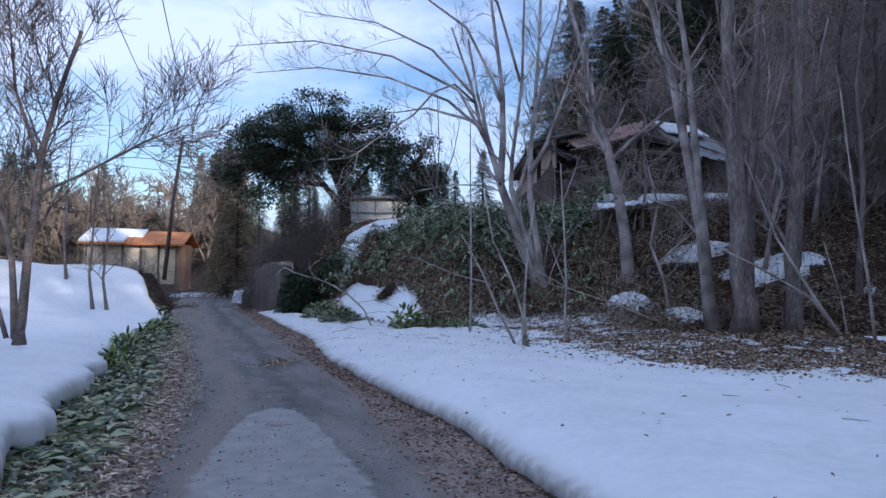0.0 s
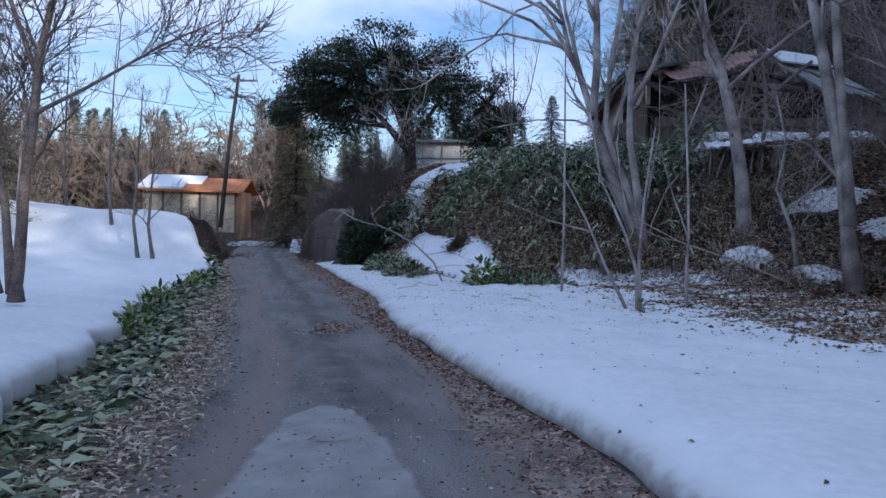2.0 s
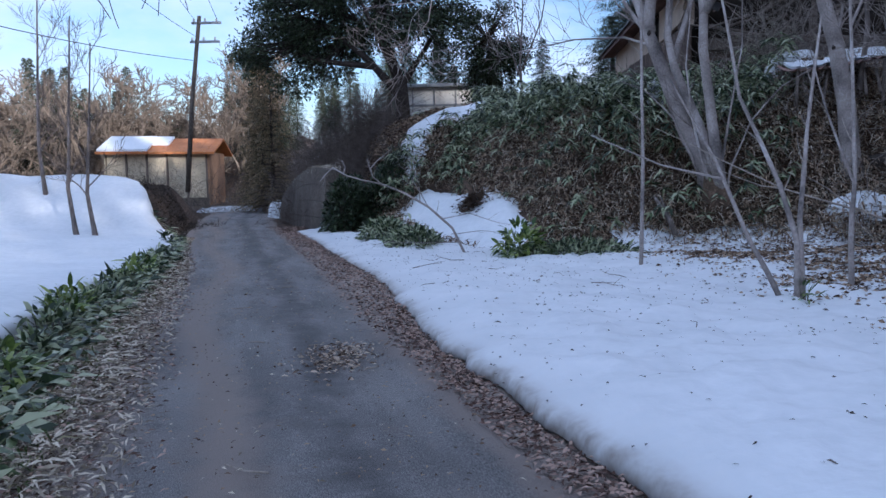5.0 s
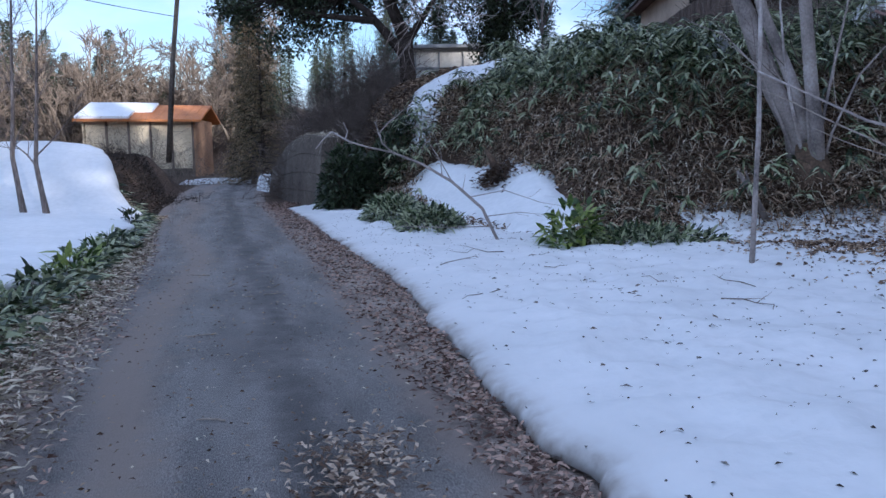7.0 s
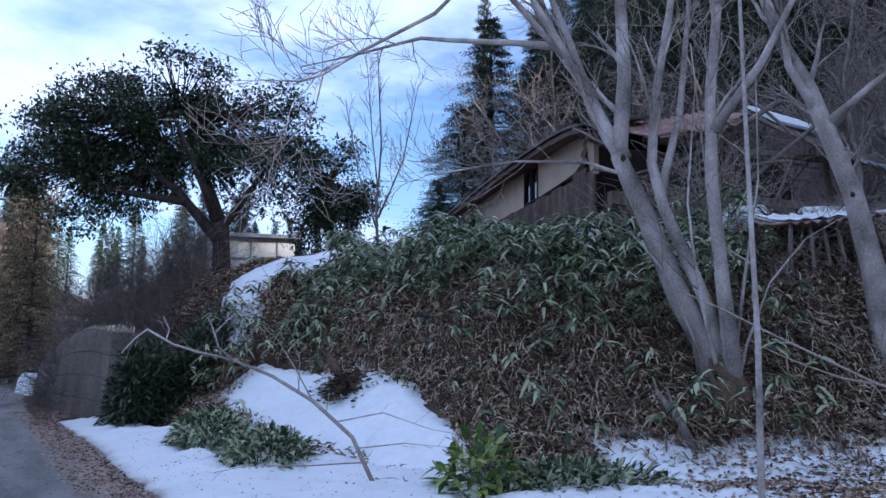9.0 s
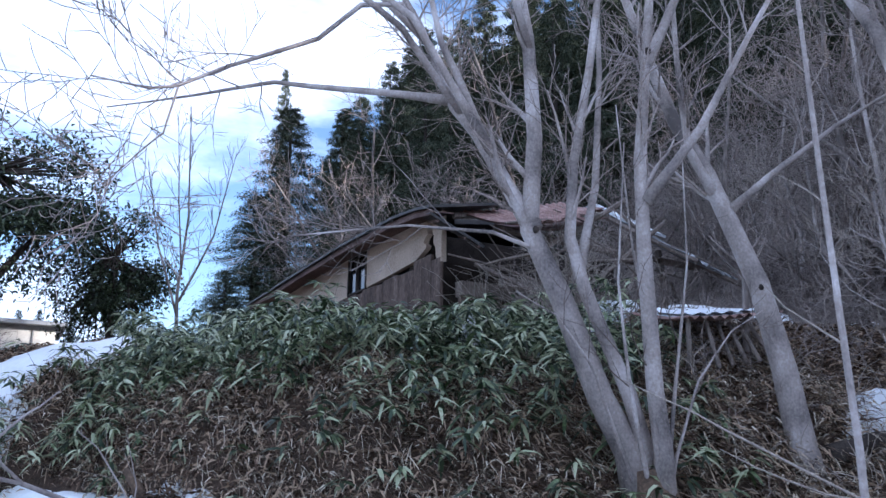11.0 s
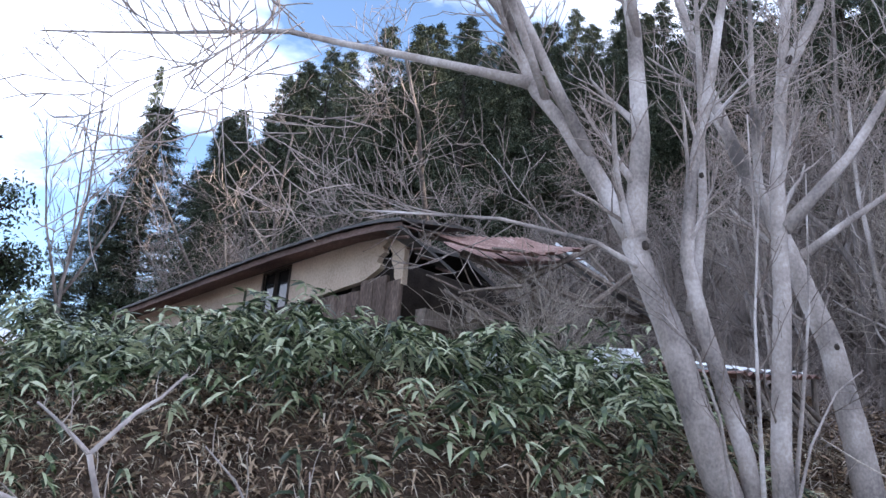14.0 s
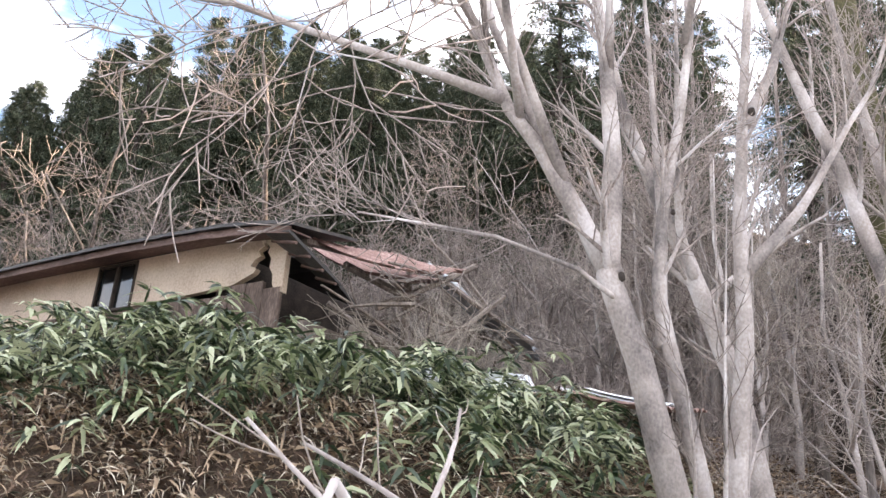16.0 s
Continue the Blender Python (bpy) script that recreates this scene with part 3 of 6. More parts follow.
def ls_z(X, Y, U, V):
    thick = np.interp(U, [0, 7, 11, 16, 22, 27, 31], [0.5, 0.5, 0.45, 0.34, 0.25, 0.35, 0.3])
    hem = 0.10 * np.abs(np.sin(U * 4.3 + 1.5 * np.sin(U * 1.7))) * np.exp(-np.clip(V, 0, None) / 0.04)
    prof = np.interp(V, [-0.02, 0, 0.02, 0.05, 0.08, 0.12, 0.22, 0.45, 0.9, 1.5, 30], [0.1, 0.22, 0.40, 0.58, 0.70, 0.79, 0.88, 0.97, 1.03, 1.08, 1.1])
    return land(X, Y) + thick * (prof - hem) + 0.06 * wob(X, Y, 1.6, 2.0) * np.clip(V, 0, 1) + 0.012 * wob(X, Y, 0.25, 2.0) * np.clip(V * 3, 0, 1) + 0.28 * sstep(2, 6, V)


bank_u, bank_v = np.concatenate([np.arange(-30, 0, 1.0), np.arange(0, 31, 0.05)]), np.array([-0.02, 0, 0.02, 0.05, 0.08, 0.12, 0.17, 0.22, 0.3, 0.45, 0.65, 0.9, 1.2, 1.5, 1.9, 2.3, 2.8, 3.3, 4, 5, 6, 7, 8, 9, 11, 13, 16, 20])
bankside = part("snow_bank", strip(bank_u, bank_v, ls_xy, ls_z), M_SNOW, None, "thick white snow bank with a fluted overhanging edge", kind="structure")
BU, BV = np.meshgrid(bank_u, bank_v, indexing="ij")
bankside.data.attributes.new("grime", "FLOAT", "POINT").data.foreach_set("value", (0.7 * np.exp(-(np.clip(BV, 0, None) / 0.07) ** 2)).ravel().astype(np.float32))


def snow_patch(cx, cy, rx, ry, turn, thick, seed, label="patch of old snow lying on the bank", step=0.1):
    """A thin lens of snow that melts away unevenly at its rim."""
    n = int(1.35 * max(rx, ry) / step)
    g = np.arange(-n, n + 1) * step
    A, B = np.meshgrid(g, g, indexing="ij")
    c, s = math.cos(radians(turn)), math.sin(radians(turn))
    X, Y = cx + A * c - B * s, cy + A * s + B * c
    r = np.sqrt((A / rx) ** 2 + (B / ry) ** 2) + 0.13 * wob(X + 0.4 * Y, Y - 0.5 * X, 0.8, seed) + 0.09 * wob(X - 0.7 * Y, Y + 0.6 * X, 0.37, seed + 2) + 0.05 * wob(Y, X, 0.17, seed + 4)
    T = thick * np.clip((1 - r) / 0.35, -0.8, 1)
    Z = land(X, Y, 0.3) + 0.03 + np.where(T > 0, thick * np.sin(np.clip(T / thick, 0, 1) * 1.57), T) + 0.02 * wob(X, Y, 0.3, seed)
    keep = r < 1.2
    m = Mesh()
    k = len(g)
    i, j = np.meshgrid(np.arange(k - 1), np.arange(k - 1), indexing="ij")
    ok = keep[:-1, :-1] & keep[1:, :-1] & keep[:-1, 1:] & keep[1:, 1:]
    q = np.stack([i * k + j, (i + 1) * k + j, (i + 1) * k + j + 1, i * k + j + 1], -1)[ok]
    used = np.unique(q)
    re = np.zeros(k * k, dtype=np.int64)
    re[used] = np.arange(len(used))
    m.add(np.stack([X, Y, Z], -1).reshape(-1, 3)[used], re[q])
    ob = part("snow_patch", m, M_SNOW, None, "", kind="structure")
    return tagged(ob, label, "snow")


snow_patch(-2.33, 26.15, 3.2, 0.76, 115, 0.14, 1.0, "long patch of old snow along the foot of the bank")
snow_patch(-1.15, 23.2, 1.2, 0.6, 105, 0.14, 4.0)
snow_patch(-2.55, 31.9, 1.6, 1.15, 14, 0.12, 3.0, "snow patch below the evergreen tree")
snow_patch(-3.55, 30.3, 0.35, 0.7, 10, 0.12, 5.0, "narrow tongue of snow on the bank")
snow_patch(5.0, 21.0, 0.62, 0.28, -14, 0.18, 1.5)
snow_patch(6.25, 20.3, 0.72, 0.28, -22, 0.14, 2.5)
snow_patch(7.05, 22.05, 1.1, 0.3, 10, 0.11, 3.5, "snow cap on a log terrace")
snow_patch(8.8, 21.2, 1.3, 0.3, -6, 0.14, 6.0, "long snow strip on a terrace")
snow_patch(5.35, 25.5, 0.6, 0.4, 0, 0.32, 7.0, "snow heap before the ruined house")
snow_patch(7.0, 25.1, 0.95, 0.3, 0, 0.30, 8.0, "snow strip before the ruined house")
snow_patch(8.7, 25.1, 0.85, 0.3, 0, 0.30, 9.0, "snow strip before the ruined house")
snow_patch(12.2, 24.8, 1.9, 0.35, -4, 0.30, 1.2, "long snow strip on the upper terrace")
snow_patch(9.6, 16.4, 1.4, 0.8, 0, 0.2, 2.2, "snow remnant beside the leaf mound")
snow_patch(-13.4, 47.6, 3.2, 1.0, 5, 0.25, 3.3, "sunlit snow across the end of the lane")
snow_patch(-10.2, 40.2, 0.5, 0.9, 10, 0.6, 3.9, "snow heap beside the concrete wall")

# ---- bare trees by the lane ----
TREE_A = bare_tree("bare_tree", "smooth grey multi-stemmed bare tree on the bank", [
    ([(2.75, 22.15, 0.85), (2.6, 22.2, 1.5), (2.3, 22.3, 2.11), (1.87, 22.45, 3.25), (1.66, 22.61, 4.05), (1.67, 22.59, 5.21), (1.65, 22.62, 6.58), (1.6, 22.69, 7.31), (1.3, 22.8, 9.5)], 0.19, 0.04),
    ([(1.64, 22.63, 4.1), (1.4, 23.0, 4.92), (1.08, 23.51, 5.85), (0.79, 23.96, 7.18), (0.2, 24.8, 9.2)], 0.10, 0.03),
    ([(1.66, 22.6, 4.05), (1.48, 22.88, 4.68), (1.27, 23.2, 5.48), (1.0, 23.64, 6.84), (0.7, 24.0, 8.6)], 0.085, 0.03),
    ([(1.05, 23.54, 5.94), (0.25, 24.8, 6.42), (-0.56, 26.06, 6.9), (-1.41, 27.4, 7.05), (-2.55, 29.2, 7.3)], 0.055, 0.012),
    ([(2.78, 22.1, 0.85), (2.7, 22.08, 1.5), (2.47, 22.03, 2.13), (2.03, 22.17, 3.27), (1.9, 22.24, 3.91), (1.93, 22.19, 4.74), (2.07, 21.97, 5.94), (2.15, 21.85, 6.95), (2.2, 21.9, 9.5)], 0.105, 0.03),
    ([(2.8, 21.95, 0.85), (2.74, 21.86, 1.5), (2.64, 21.76, 2.15), (2.36, 21.55, 3.52), (2.36, 21.52, 4.68), (2.43, 21.41, 5.93), (2.51, 21.28, 7.47), (2.6, 21.2, 9.8)], 0.12, 0.03),
    ([(2.42, 21.4, 5.85), (2.64, 21.08, 6.59), (2.75, 20.92, 7.28), (3.1, 20.5, 9)], 0.065, 0.02),
    ([(2.38, 21.5, 4.2), (2.71, 20.97, 4.92), (2.91, 20.66, 5.52), (3.2, 20.21, 6.39), (3.6, 19.8, 7.6)], 0.06, 0.015),
    ([(2.0, 22.25, 3.4), (2.35, 22.3, 4.6), (2.6, 22.4, 6.2), (2.7, 22.5, 8.5)], 0.06, 0.02),
    ([(1.75, 22.5, 3.75), (1.2, 22.8, 4.0), (0.3, 23.2, 4.05), (-0.9, 23.8, 3.9)], 0.03, 0.008),
    ([(1.4, 23.0, 5.0), (0.4, 23.4, 6.9), (-1.6, 23.8, 8.0), (-4.0, 24.0, 8.5), (-6.6, 24.0, 8.3)], 0.055, 0.010),
    ([(1.15, 23.4, 5.7), (0.1, 23.1, 6.5), (-1.6, 22.8, 7.1), (-3.6, 22.5, 7.3), (-5.4, 22.4, 7.1)], 0.05, 0.010),
    ([(0.9, 23.8, 6.8), (-0.4, 24.5, 8.4), (-2.2, 25.0, 9.4), (-4.6, 25.5, 9.9)], 0.05, 0.010),
    ([(1.65, 22.6, 6.4), (0.6, 22.2, 8.4), (-1.0, 22.0, 9.5), (-3.2, 21.6, 10.0)], 0.05, 0.010),
    ([(0.9, 23.7, 6.6), (0.3, 23.5, 7.1), (-0.3, 23.4, 6.85), (-0.91, 23.2, 6.12), (-1.53, 23.0, 5.65), (-2.03, 22.8, 5.27), (-2.48, 22.6, 4.87), (-2.77, 22.4, 4.68), (-3.26, 22.2, 4.6)], 0.04, 0.008),
    ([(-2.48, 22.6, 4.85), (-2.57, 22.6, 4.37), (-2.79, 22.6, 4.1), (-3.05, 22.6, 3.74)], 0.012, 0.005),
    ([(2.1, 21.9, 6.8), (1.4, 21.2, 8.8), (0.2, 20.6, 9.9), (-1.5, 20.2, 10.4)], 0.045, 0.010),
], 11, M_PBARK, M_BTWIG, depth=2, count=8, length=1.6, at=(2.8, 22.0, 0.85), sides=12, start=0.48)
m = Mesh()
tube(m, [(0.0, 0.02, -0.35), (-0.02, 0.0, -0.05), (-0.05, 0.02, 0.25), (-0.1, 0.03, 0.5)], [0.42, 0.31, 0.24, 0.17], 14)
part("root_flare", m, M_MOSS, TREE_A, "reddish brown mossy root flare")
bare_tree("sapling", "cluster of thin shoots rising from the foot of the grey tree", [
    ([(2.7, 22.0, 0.9), (2.5, 21.9, 1.5), (2.25, 21.8, 2.3), (2.1, 21.7, 3.3), (2.2, 21.6, 4.9)], 0.036, 0.006),
    ([(2.75, 21.95, 0.9), (2.6, 21.8, 1.7), (2.55, 21.75, 2.6), (2.4, 21.8, 3.9), (2.2, 21.7, 5.4)], 0.04, 0.006),
    ([(2.85, 21.95, 0.9), (2.8, 21.8, 1.6), (2.9, 21.7, 2.5), (3.05, 21.6, 3.6), (3.0, 21.5, 5.0)], 0.034, 0.006),
    ([(2.65, 22.1, 0.9), (2.3, 22.1, 1.7), (1.95, 22.0, 2.4), (1.4, 21.9, 2.9), (0.9, 21.9, 3.1)], 0.026, 0.005),
    ([(2.9, 22.0, 0.9), (3.0, 21.9, 1.5), (3.3, 21.8, 2.3), (3.8, 21.7, 2.9), (4.3, 21.6, 3.2)], 0.024, 0.005),
], 18, M_PBARK, M_TWIG, depth=1, count=6, length=0.9, at=(2.78, 22.0, 0.9), sides=7, start=0.4, category="sapling", thin=0.004)
TREE_B = bare_tree("bare_tree", "grey bare tree leaning over the bank beside a log", [
    ([(5.15, 21.85, 1.0), (5.12, 21.88, 1.56), (5.05, 21.97, 2.58), (4.92, 22.17, 3.66), (4.62, 22.61, 5.28), (4.43, 22.89, 6.16), (4.19, 23.25, 7.49), (3.6, 23.6, 10)], 0.20, 0.05),
    ([(4.75, 22.4, 4.7), (5.2, 22.0, 5.2), (6.0, 21.5, 5.9), (7.0, 21, 6.6)], 0.06, 0.015),
    ([(4.7, 22.5, 4.9), (4.3, 22.6, 5.6), (4.1, 22.5, 7.0), (4.0, 22.4, 9)], 0.07, 0.02),
], 12, M_PBARK, M_BTWIG, depth=2, count=8, length=2.0, at=(5.15, 21.85, 0.95), sides=12, start=0.4)
bare_tree("bare_tree", "leaning pale bare tree with forked trunk", [
    ([(6.7, 19.6, 0.1), (6.5, 19.9, 2.5), (6.17, 20.35, 5.24), (5.92, 20.73, 6.98), (5.64, 21.16, 8.35), (5.2, 21.7, 10.5)], 0.16, 0.05),
    ([(6.6, 19.7, 1.5), (6.4, 20.0, 4.5), (6.28, 20.18, 6.59), (6.11, 20.43, 8.52), (6.0, 20.6, 10.5)], 0.11, 0.05),
    ([(6.5, 19.9, 2.4), (5.9, 20.2, 3.2), (5.0, 20.6, 3.6)], 0.04, 0.012)], 16, M_PBARK, M_BTWIG, depth=2, count=8, length=1.8, at=(6.7, 19.6, 0.1), start=0.35)
bare_tree("bare_tree", "thick grey bare tree at the edge of the wood", [
    ([(6.75, 17.7, 0.1), (6.7, 17.8, 1.5), (6.6, 17.9, 4.0), (6.5, 18.0, 7.0), (6.4, 18.2, 12.0)], 0.27, 0.12),
    ([(6.75, 17.9, 2.2), (7.2, 18.2, 5.0), (7.3, 18.3, 9.0)], 0.12, 0.05)], 13, M_BARK, M_BTWIG, depth=2, count=9, length=2.4, at=(6.75, 17.7, 0.1), start=0.3)
bare_tree("bare_tree", "straight grey bare tree at the edge of the wood", [
    ([(7.75, 17.5, 0.1), (7.8, 17.6, 2.0), (8.0, 17.7, 5.0), (8.15, 17.8, 12.0)], 0.19, 0.08)], 14, M_BARK, M_BTWIG, depth=2, count=9, length=2.2, at=(7.75, 17.5, 0.1), start=0.3)
bare_tree("bare_tree", "slim grey bare tree at the edge of the wood", [
    ([(7.3, 18.8, 0.4), (7.4, 18.9, 3.0), (7.6, 19, 9)], 0.10, 0.04)], 15, M_BARK, M_BTWIG, depth=2, count=8, length=1.8, at=(7.3, 18.8, 0.4), start=0.3)
for k, (x, y, r, h) in enumerate([(9.4, 21, 0.08, 8), (10.5, 20, 0.09, 9), (5.8, 23.2, 0.06, 5), (11.5, 18.5, 0.12, 11), (10.2, 23.5, 0.10, 9), (12.5, 22, 0.12, 11), (10.8, 24.5, 0.1, 10)]):
    z = float(land(x, y)) - 0.1
    bare_tree("bare_tree", "slender grey bare tree among undergrowth", [
        ([(x, y, z), (x + 0.15, y, z + h * 0.3), (x + 0.1, y + 0.2, z + h * 0.6), (x + 0.4, y + 0.1, z + h)], r, r * 0.3)], 30 + k, M_BARK, M_BTWIG, depth=2, count=8, length=1.8, group="slender trees in the wood", at=(x, y, z), start=0.25)

ZM = float(land(13.2, 20.4)) - 0.3
bare_tree("bare_tree", "massive old tree with olive green moss on its trunk", [
    ([(13.2, 20.4, ZM), (13.2, 20.42, ZM + 3), (13.15, 20.4, ZM + 8), (13.2, 20.4, ZM + 16)], 0.50, 0.34)], 17, M_MOSSY, M_BTWIG, depth=2, count=9, length=2.4, at=(13.2, 20.4, ZM), start=0.6)
for k, (x, y, dx, h, r) in enumerate([(5.9, 20.6, -0.5, 4.2, 0.05), (9.2, 22.6, 0.4, 4.6, 0.06), (8.6, 21.2, 0.5, 5.5, 0.07), (10.6, 24.8, -0.5, 5.0, 0.06), (9.8, 23.0, -0.4, 6.0, 0.07), (10.4, 22.2, 0.4, 6.0, 0.07), (11.4, 26.4, 0.5, 6.0, 0.07), (11.6, 24.0, -0.4, 6.5, 0.08)]):
    z = float(land(x, y)) - 0.1
    bare_tree("bare_tree", "crooked pale bare tree with tangled twigs", [
        ([(x, y, z), (x + dx * 0.3, y - 0.1, z + h * 0.22), (x + dx, y, z + h * 0.45), (x + dx * 0.5, y + 0.2, z + h * 0.7), (x + dx * 1.2, y + 0.1, z + h)], r, r * 0.35),
        ([(x + dx * 0.6, y, z + h * 0.33), (x - dx * 0.8, y - 0.3, z + h * 0.5), (x - dx * 1.8, y - 0.4, z + h * 0.62)], r * 0.6, r * 0.2)], 80 + k, M_PBARK, M_PTWIG, depth=2, count=8, length=1.7, group="crooked trees under the wood", at=(x, y, z), start=0.2, spread=1.1, up=0.02, thin=0.005)

# dark knots where limbs broke off
for x, y, z, r in ((1.61, 22.51, 4.02, 0.035), (2.37, 21.31, 5.95, 0.035), (1.93, 22.07, 4.75, 0.022), (4.82, 22.04, 3.6, 0.03)):
    m = Mesh()
    th, ph = np.meshgrid(np.linspace(0, 2 * np.pi, 13), np.linspace(0, np.pi, 7), indexing="ij")
    V = np.stack([r * np.cos(th) * np.sin(ph) * 1.1, r * np.sin(th) * np.sin(ph) * 1.1, 1.3 * r * np.cos(ph)], -1) * (1 + 0.15 * np.sin(3 * th + 2 * ph))[..., None]
    i, j = np.meshgrid(np.arange(12), np.arange(6), indexing="ij")
    m.add(V.reshape(-1, 3), np.stack([i * 7 + j, i * 7 + j + 1, (i + 1) * 7 + j + 1, (i + 1) * 7 + j], -1).reshape(-1, 4))
    owner = TREE_A if x < 4 else TREE_B
    ob = part("knot", m, M_DBARK, owner, "dark broken knot")
    ob.location = Vector((x, y, z)) - owner.location

# saplings standing in the snow
bare_tree("sapling", "thin pale sapling forking high above the snow", [
    ([(2.5, 15.95, 0.0), (2.47, 15.95, 0.9), (2.5, 15.95, 1.25), (2.42, 15.95, 2.6), (2.36, 15.95, 3.7)], 0.034, 0.012),
    ([(2.5, 15.95, 1.2), (2.2, 16.0, 2.0), (2.0, 16.0, 2.7)], 0.016, 0.006),
    ([(2.4, 15.95, 2.9), (2.62, 15.9, 3.5), (2.75, 15.9, 3.9)], 0.016, 0.006)], 41, M_PBARK, M_PTWIG, depth=0, count=4, length=0.5, at=(2.5, 15.95, 0), sides=6, start=0.5, category="sapling", thin=0.003)
bare_tree("sapling", "clump of pale sapling stems with green leaves at the base", [
    ([(1.55, 15.0, 0.0), (1.52, 15.0, 0.7), (1.35, 15.0, 1.25), (0.95, 15.0, 2.1), (0.75, 15.0, 3.1)], 0.036, 0.01),
    ([(1.6, 15.0, 0.0), (1.55, 15.0, 0.9), (1.6, 15.0, 1.8), (1.75, 15.1, 2.9)], 0.034, 0.01),
    ([(1.45, 15.05, 0.0), (1.1, 15.1, 0.7), (0.75, 15.1, 1.5), (0.3, 15.1, 2.3)], 0.030, 0.008),
    ([(0.85, 15.1, 1.3), (0.2, 15.0, 1.45), (-0.5, 14.9, 1.75)], 0.014, 0.004)], 42, M_PBARK, M_PTWIG, depth=0, count=4, length=0.55, at=(1.55, 15.0, 0), sides=6, start=0.4, category="sapling", thin=0.003)
bare_tree("sapling", "single straight pale sapling standing in snow", [
    ([(0.64, 18.2, -0.05), (0.66, 18.2, 1.5), (0.62, 18.2, 3.2), (0.6, 18.2, 5.0)], 0.030, 0.012)], 43, M_PBARK, M_PTWIG, depth=0, count=5, length=0.6, at=(0.64, 18.2, -0.05), sides=6, start=0.45, category="sapling", thin=0.003)
bare_tree("sapling", "leaning pale sapling stems on the leaf mound", [
    ([(7.6, 14.9, 0.2), (7.0, 14.8, 1.0), (6.2, 14.7, 2.2), (5.6, 14.6, 3.6)], 0.040, 0.012),
    ([(7.65, 14.9, 0.2), (6.9, 14.9, 1.1), (5.9, 15, 1.7), (5.0, 15, 2.1)], 0.030, 0.008),
    ([(7.65, 14.9, 0.2), (7.5, 14.9, 1.1), (7.2, 15, 2.2)], 0.020, 0.008)], 44, M_PBARK, M_PTWIG, depth=0, count=5, length=0.7, at=(7.6, 14.9, 0.2), sides=6, start=0.35, category="sapling", thin=0.003)
bare_tree("sapling", "tall thin pale sapling on the leaf mound", [
    ([(8.15, 14.9, 0.2), (8.0, 14.9, 1.5), (7.75, 14.9, 3.0), (7.5, 14.9, 5.0)], 0.036, 0.014)], 45, M_PBARK, M_PTWIG, depth=1, count=6, length=0.9, at=(8.15, 14.9, 0.2), sides=6, start=0.3, category="sapling", thin=0.003)
bare_tree("fallen_branch", "dead pale forked branch sticking out of the snow towards the lane", [
    ([(-1.86, 21.3, -0.08), (-2.12, 21.35, 0.46), (-2.55, 21.4, 0.84), (-2.98, 21.4, 1.10), (-3.4, 21.36, 1.27)], 0.0252, 0.0163),
    ([(-3.4, 21.36, 1.27), (-3.54, 21.34, 1.40), (-3.59, 21.36, 1.54)], 0.0118, 0.0104),
    ([(-3.59, 21.36, 1.54), (-3.63, 21.5, 1.62), (-3.69, 21.7, 1.72)], 0.0096, 0.0052),
    ([(-3.59, 21.36, 1.54), (-3.45, 21.38, 1.70), (-3.35, 21.42, 1.77), (-3.24, 21.47, 1.88)], 0.0096, 0.0052),
    ([(-3.4, 21.36, 1.27), (-3.75, 21.26, 1.35), (-3.99, 21.2, 1.43), (-4.23, 21.16, 1.57)], 0.0141, 0.0104),
    ([(-4.23, 21.16, 1.57), (-4.34, 21.12, 1.47), (-4.45, 21.08, 1.33)], 0.0089, 0.0052),
    ([(-4.05, 21.2, 1.46), (-4.04, 21.36, 1.57), (-4.12, 21.5, 1.71)], 0.0081, 0.0044),
    ([(-2.55, 21.4, 0.84), (-2.75, 21.45, 1.2), (-2.95, 21.5, 1.5), (-3.1, 21.5, 1.62)], 0.0089, 0.0030),
    ([(-2.7, 21.4, 0.92), (-2.7, 21.3, 1.25), (-2.8, 21.2, 1.55)], 0.0067, 0.0022),
    ([(-2.3, 21.35, 0.62), (-1.8, 21.3, 0.72), (-1.3, 21.2, 0.55), (-1.0, 21.1, 0.5)], 0.0081, 0.0022),
    ([(-2.05, 21.3, 0.35), (-1.6, 21.1, 0.42), (-1.15, 21.0, 0.38)], 0.0074, 0.0022),
    ([(-1.95, 21.3, 0.2), (-2.6, 21.0, 0.22), (-3.2, 20.8, 0.26), (-3.5, 20.7, 0.22)], 0.0089, 0.0022)], 46, M_PBARK, M_PTWIG, depth=0, count=3, length=0.3, at=(-1.86, 21.3, -0.08), sides=7, start=0.3, category="branch", thin=0.003)

# trees on the other side of the lane
# stems in the darker twig colour put the tree's backlit shade into its bark
bare_tree("bare_tree", "spreading bare tree in the snow bank", [
    ([(-6.5, 12.2, 0.3), (-6.48, 12.2, 0.7), (-6.38, 12.2, 1.8), (-6.21, 12.2, 3.3), (-6.06, 12.2, 3.95), (-5.7, 12.3, 5.2)], 0.085, 0.03),
    ([(-6.55, 12.2, 0.4), (-6.6, 12.1, 1.6), (-6.9, 12.1, 3.0), (-7.2, 12.1, 4.8)], 0.06, 0.02),
    ([(-6.3, 12.2, 2.6), (-5.6, 12.1, 2.9), (-4.6, 12.0, 3.4), (-3.9, 12, 3.7)], 0.03, 0.008),
    ([(-6.7, 12.2, 0.4), (-7.1, 12.3, 1.5), (-7.9, 12.4, 3.2)], 0.04, 0.015),
    ([(-6.25, 12.2, 3.1), (-6.6, 12.1, 4.2), (-6.7, 12.0, 5.6)], 0.035, 0.010)], 51, M_TWIG, M_TWIG, depth=2, count=13, length=1.7, at=(-6.5, 12.2, 0.3), start=0.4)
